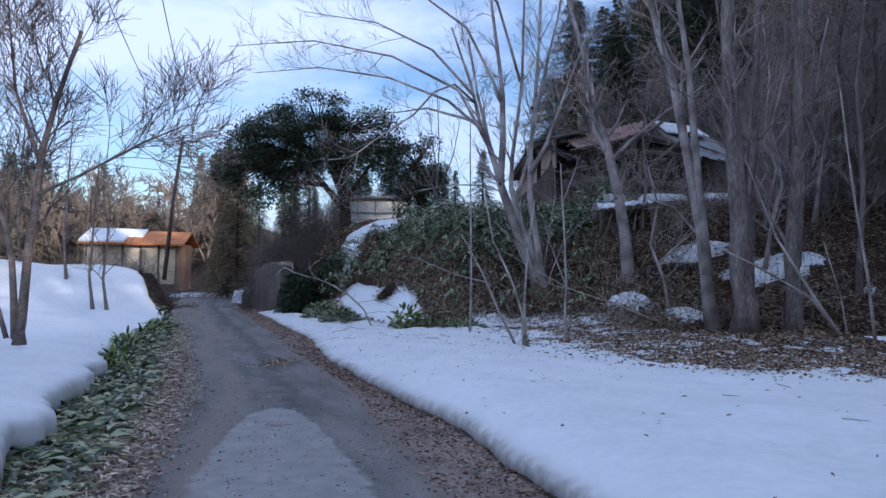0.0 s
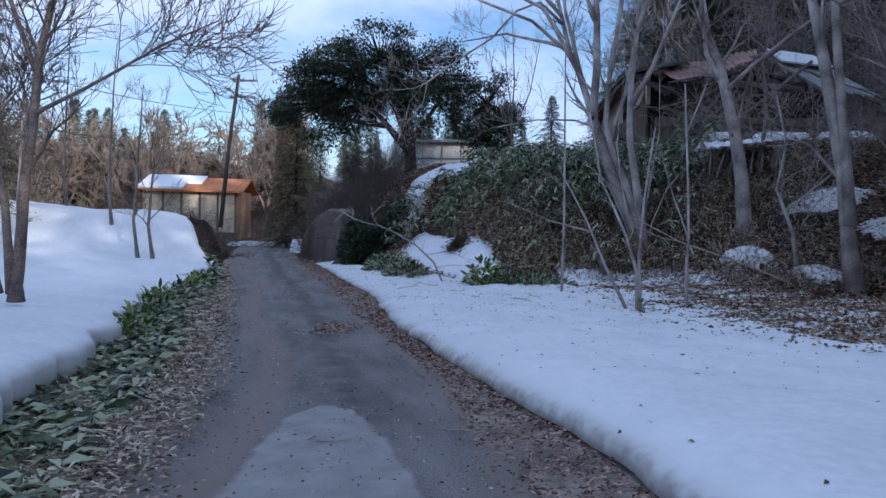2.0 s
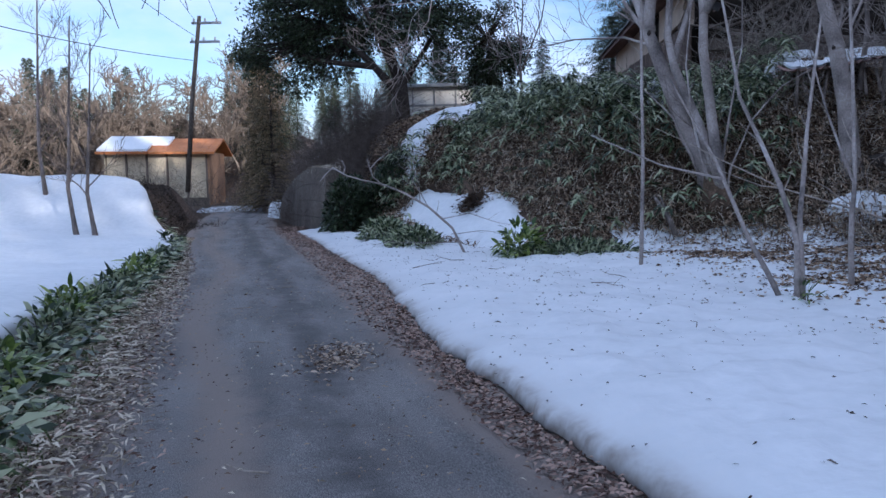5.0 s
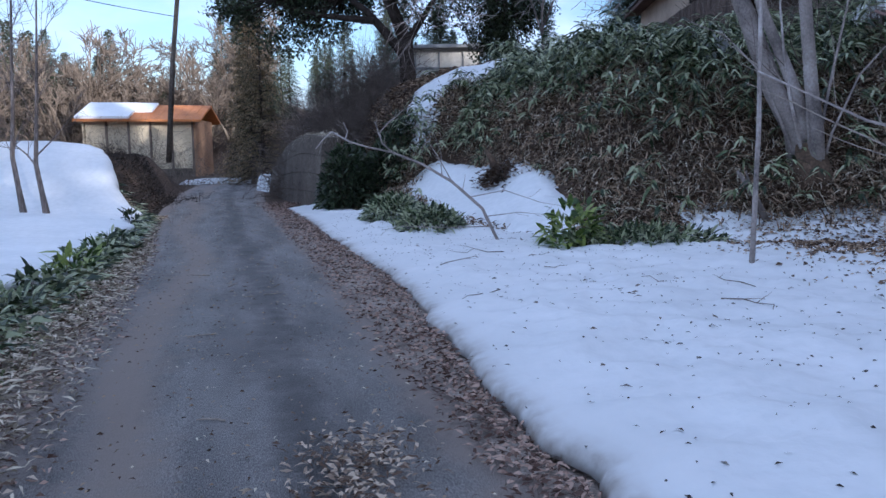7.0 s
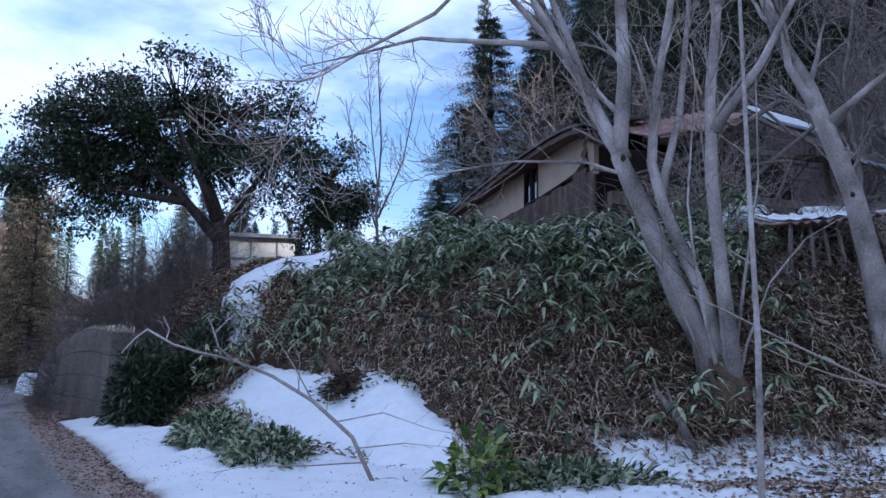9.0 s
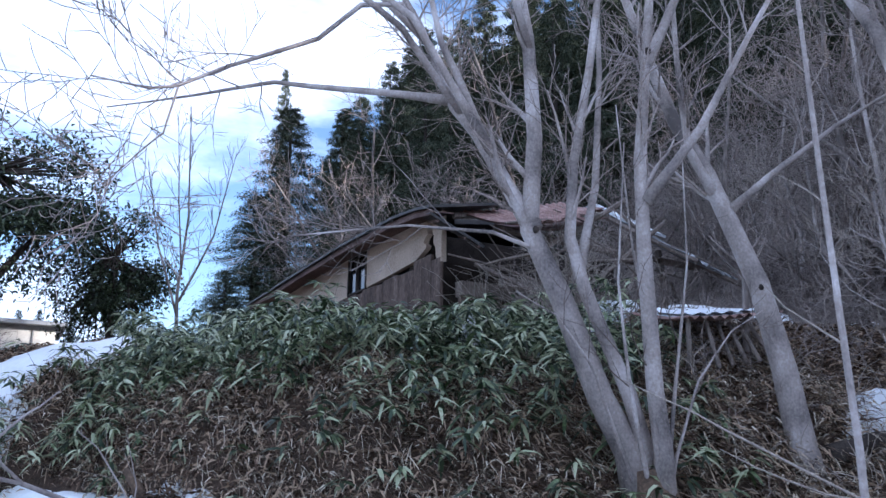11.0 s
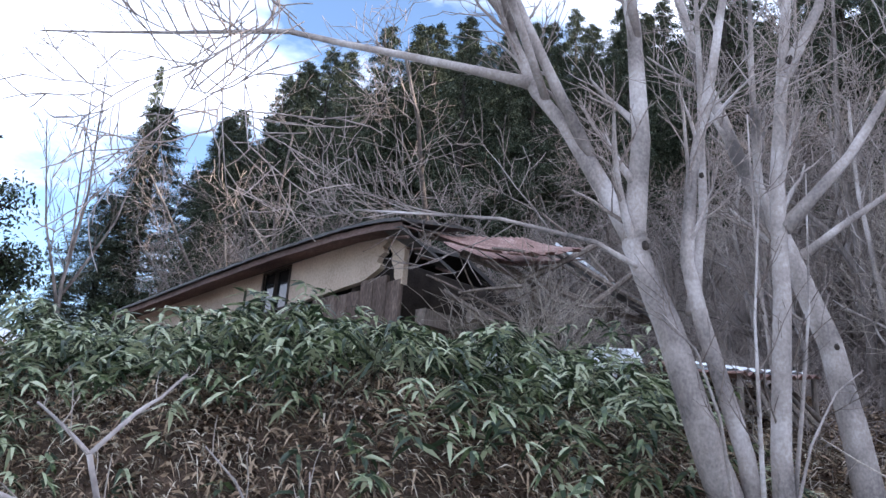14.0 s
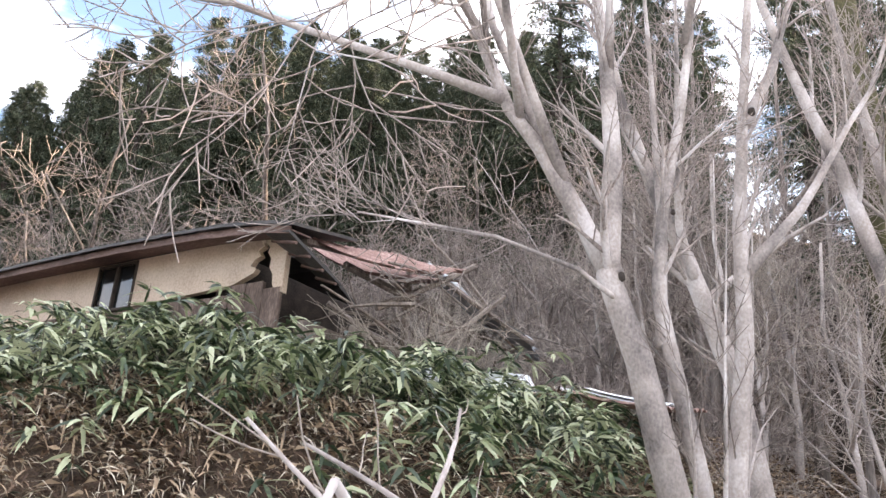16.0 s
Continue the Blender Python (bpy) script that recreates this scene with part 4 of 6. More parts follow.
for k, (x, y, h) in enumerate([(-11.0, 25.0, 5.2), (-10.6, 25.1, 4.6), (-9.2, 13.0, 6.0), (-8.6, 14.5, 3.0), (-12.8, 27, 6.0), (-14.5, 25, 7.0), (-16, 30, 7.0)]):
    z = float(land(x, y)) + 0.1
    bare_tree("bare_tree", "young bare tree standing in snow", [
        ([(x, y, z), (x - 0.15, y, z + h * 0.25), (x - 0.1, y + 0.1, z + h * 0.6), (x + 0.1, y, z + h)], 0.06, 0.012)], 60 + k, M_BARK, M_TWIG, depth=2, count=9, length=1.3, group="young trees in the snow", at=(x, y, z), start=0.25)


zc = float(land(-0.2, 33.6)) - 0.1
bare_tree("bare_tree", "slender twiggy bare tree on the crest of the bank", [
    ([(-0.2, 33.6, zc), (-0.3, 33.6, zc + 1.8), (-0.2, 33.6, zc + 3.6), (-0.35, 33.7, zc + 6.4)], 0.05, 0.010),
    ([(-0.25, 33.6, zc + 1.2), (-0.8, 33.6, zc + 2.8), (-1.2, 33.7, zc + 4.8)], 0.032, 0.008),
    ([(-0.25, 33.6, zc + 1.6), (0.4, 33.6, zc + 3.2), (0.8, 33.6, zc + 5.4)], 0.032, 0.008),
    ([(-0.25, 33.6, zc + 2.2), (-0.5, 33.3, zc + 3.8), (-0.7, 33.2, zc + 5.8)], 0.024, 0.007)], 70, M_BARK, M_TWIG, depth=1, count=8, length=1.1, at=(-0.2, 33.6, zc), start=0.25, thin=0.006, up=0.12, spread=0.7)

# ---- conifers ----
def cedar(name, label, seed, h, w, needle, base=0.12, limbs=150, tuft=330, size=0.29):
    """Limbs in uneven tiers round a straight trunk, each carrying tufts of hanging needle sprays."""
    rng = np.random.default_rng(seed)
    top = thing(name, label, "tree")
    m = Mesh()
    tube(m, [(0, 0, -0.5), (0.05, 0, h * 0.4), (0, 0.05, h * 0.98)], [h * 0.014, h * 0.010, 0.02], 7)
    part("trunk", m, M_DBARK, top)
    c, b = Mesh(), Mesh()
    for k in range(limbs):
        f = (k + rng.uniform(0, 1)) / limbs
        z = h * (base + (1 - base) * f)
        ln = w * ((1 - f) ** 0.75) * rng.uniform(0.55, 1.12) + 0.18
        a = k * 2.4 + rng.uniform(-0.5, 0.5)
        up = 0.25 + 0.5 * f
        e = np.array([math.cos(a), math.sin(a), 0.0])
        s = np.linspace(0.05, 1, 6)
        path = e[None] * (s * ln)[:, None] + np.stack([0 * s, 0 * s, z + ln * (up * s - 0.62 * s * s)], 1)
        tube(b, path[::2], np.linspace(0.05, 0.015, 3) * (1.2 - f), 3, cap=False)
        n = int(tuft * (0.35 + ln / w))
        g = rng.uniform(0.12, 1.0, n) ** 0.8
        p = np.stack([np.interp(g, s, path[:, i]) for i in range(3)], 1)
        p += rng.normal(0, 0.13, (n, 3)) * (0.4 + ln * 0.45) * np.array([1, 1, 0.7])
        d = e[None] * rng.uniform(0.2, 1.2, (n, 1)) + rng.normal(0, 0.55, (n, 3)) + np.array([0, 0, -0.15])
        leaves(c, p, d, 0.50 * size, 0.12 * size, 0.25, rng)
    part("limb_mass", b, M_DBARK, top, kind="stuff")
    part("crown", c, needle, top, "dense drooping needle sprays", kind="stuff")
    return top


CEDARS = [cedar("cedar_tree", "tall dark green cedar tree of the wood", 100 + k, 16.0, w, M_CEDAR, b, l) for k, (w, b, l) in enumerate([(3.0, 0.08, 170), (2.5, 0.15, 150), (3.4, 0.06, 190), (2.2, 0.3, 120)])]
POLE = cedar("cedar_tree", "tall cedar with a bare pole-like trunk below its crown", 150, 16.0, 2.3, M_CEDAR, 0.52, 80, 300)
POLE.location = (37, 43, float(land(37, 43)))
rc = random.Random(5)


def plant(src, x, y, s, spread=1.0, group="", sink=0.2):
    z = float(land(x, y))
    ob = copy_thing(src, Matrix.Translation((x, y, z - sink)) @ Matrix.Rotation(rc.uniform(0, 6.28), 4, "Z") @ Matrix.Diagonal((s * spread, s * spread, s, 1)))
    if group:
        tagged(ob, group=group)
    return ob


G_WOOD = "cedars of the wood behind the house"
for k, (x, y, s, sp) in enumerate([(9.4, 56.8, 1.05, 1.6), (9.9, 60, 1.3, 0.45), (7.9, 57.2, 0.7, 1.9), (6.4, 57, 0.42, 2.2), (11.8, 55.9, 0.85, 1.9), (10.4, 50.6, 0.4, 2.2), (7.6, 50.2, 0.32, 2.4)]):
    plant(CEDARS[(0, 3, 2, 0)[k % 4]], x, y, s, sp, G_WOOD)
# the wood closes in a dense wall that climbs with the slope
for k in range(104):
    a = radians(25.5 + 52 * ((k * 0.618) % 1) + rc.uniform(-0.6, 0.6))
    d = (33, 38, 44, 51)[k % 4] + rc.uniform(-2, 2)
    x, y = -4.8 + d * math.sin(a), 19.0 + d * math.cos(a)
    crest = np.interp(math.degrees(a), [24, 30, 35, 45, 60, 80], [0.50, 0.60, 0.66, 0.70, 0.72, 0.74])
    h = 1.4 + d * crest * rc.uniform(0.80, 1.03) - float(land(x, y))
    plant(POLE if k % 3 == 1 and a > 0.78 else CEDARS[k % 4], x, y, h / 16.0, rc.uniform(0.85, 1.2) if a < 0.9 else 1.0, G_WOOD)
# unseen cedars added along the sun's path to shade lane and evergreen
for x, y, s in [(21, 1, 1.15), (24, -3, 1.2), (27.5, -7.5, 1.2), (20, -2, 0.9), (24, 4, 1.0), (18, -10, 0.9), (25, -8, 1.1), (30, 0, 1.1), (22, -18, 1.0), (16, -20, 0.9), (28, 10, 1.1), (34, 16, 1.2), (28, 18, 1.1), (15, -14, 0.9), (20, -26, 1.0), (26, -14, 1.0), (32, -8, 1.0), (14, -28, 1.0)]:
    plant(CEDARS[int(x) % 4], x, y, s, 1.25, "cedars on the hill behind the lane")
for k, (x, y, s) in enumerate([(26, 22.5, 1.2), (30, 20.5, 1.25), (35, 19, 1.3), (23, 27.5, 1.1), (39, 21.5, 1.3), (33, 15.5, 1.2), (28, 30, 1.2), (20.5, 31, 1.1), (44, 24, 1.3), (24, 18.5, 1.1)]):
    plant(POLE if k % 3 else CEDARS[3], x, y, s * 1.2, 1.0, G_WOOD)
for k in range(95):
    a = rc.uniform(0, 1)
    x, y = -62 + 66 * a + rc.uniform(-3, 3), 64 + 22 * a + rc.uniform(-2, 16)
    plant(CEDARS[k % 4], x, y, rc.uniform(0.4, 0.75), rc.uniform(0.9, 1.25), "distant cedars beyond the barn")
plant(CEDARS[1], -17.2, 26.2, 0.72, 1.3, "distant cedars beyond the barn")
for k, ob in enumerate(CEDARS):
    ob.matrix_basis = Matrix.Translation((40 + 3 * k, 46 - 2 * k, float(land(40 + 3 * k, 46 - 2 * k)) - 0.2))
    tagged(ob, group=G_WOOD)
RC = cedar("cedar_tree", "narrow rusty brown-green cedar at the lane's end", 140, 7.5, 1.5, M_RCEDAR, 0.05, 90, 200, 0.26)
RC.matrix_basis = Matrix.Translation((-11.6, 44.5, -0.3))
for x, y, s in [(-12.6, 46.5, 1.05), (-13.6, 49, 0.85)]:
    plant(RC, x, y, s, 1.0, "rusty cedars at the lane's end")


# ---- bare wood on the slope ----
def forked(seed, h, r, n=3):
    rng = np.random.default_rng(seed)
    out = []
    for k in range(n):
        a = rng.uniform(0, 6.28)
        pts = bend(rng, (0, 0, -0.2), (0.4 * math.cos(a), 0.4 * math.sin(a), 1), h * rng.uniform(0.7, 1.0), 7, 0.17, 0.03)
        out.append((pts, r * rng.uniform(0.6, 1.0), r * 0.2))
    return out


BARE = [bare_tree("bare_tree", "twiggy grey-brown bare tree of the wood", forked(200 + k, h, r, n), 210 + k, M_BARK, M_BTWIG, depth=2, count=c, length=ln, start=0.12, thin=0.007, sides=6, spread=1.5, up=0.0) for k, (h, r, n, c, ln) in enumerate([(8, 0.10, 2, 9, 2.2), (6, 0.07, 3, 8, 1.9), (9.5, 0.12, 1, 12, 2.6), (4, 0.04, 4, 7, 1.5), (3, 0.03, 5, 6, 1.2)])]
FARBARE = [bare_tree("bare_tree", "sunlit brown bare tree on the far hillside", forked(230 + k, 9, 0.12, 3), 240 + k, M_FAR, M_FAR, depth=2, count=9, length=2.4, start=0.15, thin=0.022, sides=5) for k in range(2)]
FARBARE[0].location, FARBARE[1].location = (-34, 70, float(land(-34, 70))), (-44, 66, float(land(-44, 66)))
G_BARE = "bare trees of the wood"
for k in range(150):
    x, y = rc.uniform(7.0, 24), rc.uniform(22.5, 44)
    if x < 12.5 and y > 27.5:
        x += 6
    if y - 22 < (x - 8) * 0.1:
        y += 3
    if y < 31:
        x = max(x, 0.42 * y + rc.uniform(0, 3))
    plant(BARE[(k * 3) % 5], x, y, rc.uniform(0.8, 1.25), 1.0, G_BARE, 0.0)
for k, (x, y) in enumerate([(9.0, 41.5), (10.8, 43.0), (12.6, 40.0)]):
    plant(BARE[k], x, y, (1.3, 1.7, 1.6)[k], 1.1, G_BARE, 0.0)
for k in range(20):
    x, y = rc.uniform(9, 18), rc.uniform(42, 48)
    plant(BARE[2], x, y, rc.uniform(0.8, 1.3) * (0.55 if x < 6 else 1), 1.0, G_BARE, 0.0)
for k in range(110):
    a = rc.uniform(0, 1)
    x, y = -66 + 56 * a + rc.uniform(-4, 4), 46 + 24 * a + rc.uniform(-4, 20)
    if x < -21 and not (-38 < x and y < 68):
        plant(FARBARE[k % 2], x, y, rc.uniform(0.8, 1.3), 1.2, "bare trees beyond the barn", 0.0)
for k, ob in enumerate(BARE):
    ob.matrix_basis = Matrix.Translation((12.5 + 1.7 * k, 25.5 + k, float(land(12.5 + 1.7 * k, 25.5 + k))))
    tagged(ob, group=G_BARE)


def thicket(name, label, centre, half, n, seed, material, length=1.2, arch=0.25):
    """A tangle of thin arching stems rising from the ground."""
    rng = np.random.default_rng(seed)
    m = Mesh()
    c, h = np.array(centre, float), np.array(half, float)
    for k in range(n):
        u = rng.uniform(-1, 1, 2)
        x, y = c[0] + u[0] * h[0], c[1] + u[1] * h[1]
        z = float(land(x, y))
        d = rng.normal(0, 0.7, 3)
        d[2] = abs(d[2]) + 0.4
        pts = bend(rng, (x, y, z - 0.03), d, length * rng.uniform(0.5, 1.4), 5, 0.32, -arch * 0.4)
        r = rng.uniform(0.004, 0.012)
        tube(m, pts, np.linspace(r, r * 0.4, 6), 3, cap=False)
        for j in (2, 3, 4):
            tube(m, bend(rng, pts[j], rng.normal(0, 1, 3) + np.array([0, 0, 0.3]), length * 0.4, 3, 0.2, -0.05), [r * 0.6, r * 0.5, r * 0.4, r * 0.3], 3, cap=False)
    return tagged(part(name, m, material, None, label, kind="stuff"), category="shrub")


thicket("thicket", "brown tangle of bare vines and stems on the slope", (12.6, 25.5), (3.0, 3.0), 1500, 301, M_BTWIG, 1.6)
thicket("thicket", "brown tangle of bare vines before the ruined house", (7.0, 24.8), (2.6, 2.0), 450, 302, M_BTWIG, 0.8)
thicket("thicket", "pale bare shoots under the trees", (7.5, 21.0), (3.5, 1.6), 350, 303, M_PTWIG, 0.9)
thicket("thicket", "heap of thin pale branches leaning before the broken house front", (5.4, 26.9), (1.0, 0.6), 150, 312, M_PTWIG, 2.2, 0.12)
thicket("thicket", "pale tangled stems before the ruined house", (8.2, 27.2), (3.0, 0.8), 150, 306, M_BTWIG, 0.9)
thicket("thicket", "tall tangled shoots on the wooded slope", (14.5, 30.0), (4.0, 5.0), 420, 307, M_BTWIG, 2.4, 0.2)
thicket("thicket", "dark leafless bush above the concrete wall", (-5.6, 33.6), (1.0, 1.5), 450, 304, M_TWIG, 1.5, 0.15)
thicket("thicket", "brown brush hanging over the concrete wall", (-6.3, 33.4), (0.7, 1.8), 500, 308, M_TWIG, 1.0, 0.3)
thicket("thicket", "bare shoots at the end of the lane", (-11.6, 48), (2.0, 2.0), 350, 305, M_PTWIG, 1.6, 0.1)

thicket("thicket", "dark brush on the bare earth bank beside the lane", (-11.3, 31.6), (0.9, 2.6), 260, 309, M_DBARK, 0.4, 0.3)
thicket("thicket", "tan sunlit brush at the edge of the far snow", (-26.0, 44.0), (12.0, 4.0), 1500, 310, M_FAR, 2.6, 0.15)

thicket("thicket", "dense dark brown brush under the evergreen above the wall", (-6.7, 35.2), (1.5, 1.2), 1100, 311, M_TWIG, 2.0, 0.2)


# ---- broadleaf evergreens ----
def evergreen(name, label, blobs, stems, seed, n, at, size=0.16):
    """blobs: centre and half-sizes of the crown's lobes."""
    rng = np.random.default_rng(seed)
    top = thing(name, label, "tree", at=at)
    o = np.array(at, float)
    for pts, r0, r1 in stems:
        m = Mesh()
        pts = np.array(pts, float) - o
        tube(m, pts, np.linspace(r0, r1, len(pts)), 8)
        part("limb", m, M_DBARK, top)
    br, tw, cr = Mesh(), Mesh(), Mesh()
    vol = np.array([b[3] * b[4] * b[5] for b in blobs]) ** 0.75
    trunk = np.array(stems[0][0][-1], float)
    for b, share in zip(blobs, vol / vol.sum()):
        c, h = np.array(b[:3], float), np.array(b[3:], float)
        k = int(n * share / 26)
        u = rng.normal(0, 1, (k, 3))
        u /= np.linalg.norm(u, axis=1)[:, None]
        sub = c + rng.normal(0, 0.6, (6, 3)) * h
        pick = rng.integers(0, 6, k)
        cl = sub[pick] + u * h * (0.52 * rng.uniform(0.2, 1.0, k) ** 0.4)[:, None] * (1 + 0.15 * rng.normal(0, 1, (k, 1)))
        for q in cl[:: 3]:
            s = trunk * 0.45 + c * 0.55
            tube(tw, bend(rng, s - o, q - s, np.linalg.norm(q - s), 4, 0.08, 0.0), [0.05, 0.035, 0.022, 0.014, 0.008], 4, cap=False)
        p = np.repeat(cl, 26, axis=0) + rng.normal(0, 0.2, (k * 26, 3)) * np.array([1, 1, 0.6])
        d = rng.normal(0, 1, (len(p), 3)) + np.array([0, 0, 0.1])
        leaves(cr, p - o, d, size, size * 0.42, 0.1, rng)
    part("branchwork", tw, M_DBARK, top, kind="stuff")
    part("crown", cr, M_EVER, top, "glossy dark green leaf clusters", kind="stuff")
    return top


evergreen("evergreen_tree", "large dark broadleaf evergreen tree with spreading crown above the bank", [
    (x, 35.6 + dy, z, 1.2, 1.2, 0.9) for x, dy, z in ((-4.6, 0.3, 8.1), (-6.0, -0.4, 8.25), (-7.3, 0.5, 7.9), (-8.5, -0.3, 7.6), (-9.5, 0.2, 6.6), (-3.5, -0.2, 8.0), (-2.7, 0.5, 7.1), (-5.3, 0.8, 7.5), (-7.0, -0.7, 7.1), (-8.2, 0.6, 6.2), (-3.9, -0.6, 6.7), (-9.1, -0.2, 5.5), (-6.2, 0.2, 6.2), (-4.9, -0.3, 6.0), (-7.4, 0.3, 5.3))],
    [([(-4.3, 35.2, 2.6), (-4.4, 35.3, 4.6), (-5.0, 35.5, 6.2), (-5.3, 35.6, 7.6)], 0.30, 0.10),
     ([(-4.4, 35.2, 4.2), (-5.6, 35.4, 5.6), (-7.4, 35.6, 7.0)], 0.18, 0.05),
     ([(-4.4, 35.2, 4.6), (-3.9, 35.6, 5.4), (-3.2, 36, 6.6)], 0.15, 0.05),
     ([(-5.4, 35.2, 5.3), (-7.0, 35.3, 5.5), (-8.8, 35.3, 6.0)], 0.12, 0.04),
     ([(-4.5, 35.1, 4.8), (-5.2, 34.9, 6.4), (-5.9, 34.8, 7.9)], 0.14, 0.04)], 71, 40000, (-4.3, 35.2, 2.6))
evergreen("evergreen_tree", "smaller ivy-green broadleaf evergreen beside the large one", [
    (-1.4, 37.5, 6.6, 1.1, 1.0, 1.2), (-0.6, 37.6, 6.2, 0.8, 0.9, 1.0), (-1.9, 37.5, 5.2, 0.8, 0.8, 0.9), (-1.0, 37.4, 5.2, 0.8, 0.7, 0.6)],
    [([(-1.2, 37.5, 3.0), (-1.2, 37.5, 5.0), (-1.2, 37.5, 6.5)], 0.12, 0.05)], 72, 11000, (-1.2, 37.5, 3.0), 0.14)
# ---- the ruined house ----
HX0, HX1, HY0, HY1, HZ, EAVE = 4.05, 10.2, 29.1, 41.2, 3.2, 6.46
house = thing("ruined_house", "collapsed old house with beige plaster wall, dark roof and broken front", "house", at=(HX0, HY0, HZ))


def hp(name, m, material, label="", parent=None, smooth=False):
    ob = part(name, m, material, parent or house, label, smooth)
    ob.location = (0, 0, 0) if parent else (-HX0, -HY0, -HZ)
    return ob


def slab(m, a, b, c, d, t):
    """A plate with corners a, b, c, d and thickness t downwards along its normal."""
    P = np.array([a, b, c, d], float)
    nn = np.cross(P[1] - P[0], P[3] - P[0])
    nn /= np.linalg.norm(nn)
    if nn[2] < 0:
        nn = -nn
    v = np.concatenate([P, P - nn * t])
    m.add(v, [(0, 1, 2, 3), (7, 6, 5, 4), (0, 4, 5, 1), (1, 5, 6, 2), (2, 6, 7, 3), (3, 7, 4, 0)])


def corrugated(m, a, b, c, d, waves=14, amp=0.02, rows=4, sag=0.0, t=0.01, tear=0.0, seed=1):
    """A corrugated sheet: a-b across the waves, a-d down them."""
    a, b, c, d = (np.array(k, float) for k in (a, b, c, d))
    rng = np.random.default_rng(seed)
    nn = np.cross(b - a, d - a)
    nn /= np.linalg.norm(nn)
    k = waves * 4 + 1
    u = np.linspace(0, 1, k)
    end = 1 + tear * rng.uniform(-1, 0.3, k)
    V = []
    for side in (0, -t):
        for r in range(rows + 1):
            w = (r / rows) * end
            p = (a[None] * (1 - u)[:, None] + b[None] * u[:, None]) * (1 - w)[:, None] + (d[None] * (1 - u)[:, None] + c[None] * u[:, None]) * w[:, None]
            p = p + nn * (amp * np.sin(u * waves * 2 * np.pi) + side)[:, None]
            p[:, 2] -= sag * np.sin(np.pi * w) + sag * 0.5 * np.sin(np.pi * u * 1.3)
            V.append(p)
    V = np.array(V).reshape(-1, 3)
    q = []
    n2 = (rows + 1) * k
    for r in range(rows):
        for i in range(k - 1):
            s = r * k + i
            q += [(s, s + 1, s + k + 1, s + k), (n2 + s, n2 + s + k, n2 + s + k + 1, n2 + s + 1)]
    m.add(V, q)


def sheet_x(m, outline, x0, x1):
    """A plate between x0 and x1 with the outline given as (y, z)."""
    n = len(outline)
    tri = tessellate_polygon([[Vector((0, y, z)) for y, z in outline]])
    v = [(x0, y, z) for y, z in outline] + [(x1, y, z) for y, z in outline]
    m.add(v, [(k, (k + 1) % n, n + (k + 1) % n, n + k) for k in range(n)], [tuple(t) for t in tri] + [tuple(n + k for k in t[::-1]) for t in tri])


# plastered side wall with the window opening, a jagged hole by the corner, lower boards
WY0, WY1, WZ0, WZ1 = 33.0, 34.05, 5.5, 6.38
m = Mesh()
sheet_x(m, [(WY0, 5.5), (WY0, EAVE), (29.66, EAVE), (29.72, 6.33), (29.66, 6.27), (29.80, 6.20), (29.72, 6.09), (29.86, 6.03), (29.93, 5.93), (29.79, 5.86), (29.84, 5.79), (30.02, 5.72), (30.3, 5.62), (31.4, 5.56)], HX0, HX0 + 0.12)
for lo, hi in (((HX0, WY1, 5.45), (HX0 + 0.12, HY1, EAVE)), ((HX0, WY0, WZ1), (HX0 + 0.12, WY1, EAVE))):
    box(m, lo, hi, bevel=0.004)
hp("plaster_wall", m, M_PLAST, "stained beige plaster")
m = Mesh()
sheet_x(m, [(29.12, EAVE), (29.658, EAVE), (29.62, 6.30), (29.52, 6.22), (29.55, 6.12), (29.46, 6.0), (29.47, 5.84), (29.38, 5.7), (29.36, 5.52), (29.28, 5.40), (29.12, 5.36)], HX0 - 0.01, HX0 + 0.11)
hp("corner_post", m, M_PLAST, "plastered corner strip beside the hole")
rj = random.Random(3)
for k in range(30):
    y = HY0 + 0.05 + k * 0.4
    m = Mesh()
    box(m, (HX0 - 0.025, y, HZ - 0.4), (HX0 + 0.055, y + 0.38, 5.47 + 0.16 * (29.4 < y < 30.2) - rj.uniform(0.0, 0.06)), wear=0.008)
    hp("board", m, M_SBOARD)
m = Mesh()
for y in (WY0 - 0.06, WY1, (WY0 + WY1) / 2 - 0.02):
    box(m, (HX0 - 0.03, y, WZ0), (HX0 + 0.1, y + 0.06, WZ1))
for z in (WZ0 - 0.05, WZ1):
    box(m, (HX0 - 0.03, WY0 - 0.06, z), (HX0 + 0.1, WY1 + 0.06, z + 0.06))
win = hp("window", m, M_DWOOD, "dark window frame")
m = Mesh()
box(m, (HX0 + 0.04, WY0, WZ0), (HX0 + 0.05, WY1, WZ1))
hp("pane", m, M_GLASS, "", win)
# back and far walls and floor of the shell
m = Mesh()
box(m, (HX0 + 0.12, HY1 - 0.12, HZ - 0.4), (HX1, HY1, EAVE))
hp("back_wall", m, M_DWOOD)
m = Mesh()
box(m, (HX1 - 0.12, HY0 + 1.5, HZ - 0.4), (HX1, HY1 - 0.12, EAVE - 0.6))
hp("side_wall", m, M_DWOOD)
# dark wall added behind the open front; its colour stands in for interior shade
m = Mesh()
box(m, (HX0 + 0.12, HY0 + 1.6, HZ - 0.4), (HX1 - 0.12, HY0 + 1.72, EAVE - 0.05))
hp("dark_backing", m, M_DWOOD)
# roof: standing part, its eave sagging a little at both ends
RIM_Y = [28.55, 29.0, 29.6, 30.6, 33.0, 36.5, 39.0, 41.7]
RIM_Z = [6.32, 6.40, 6.46, 6.53, 6.58, 6.53, 6.47, 6.42]


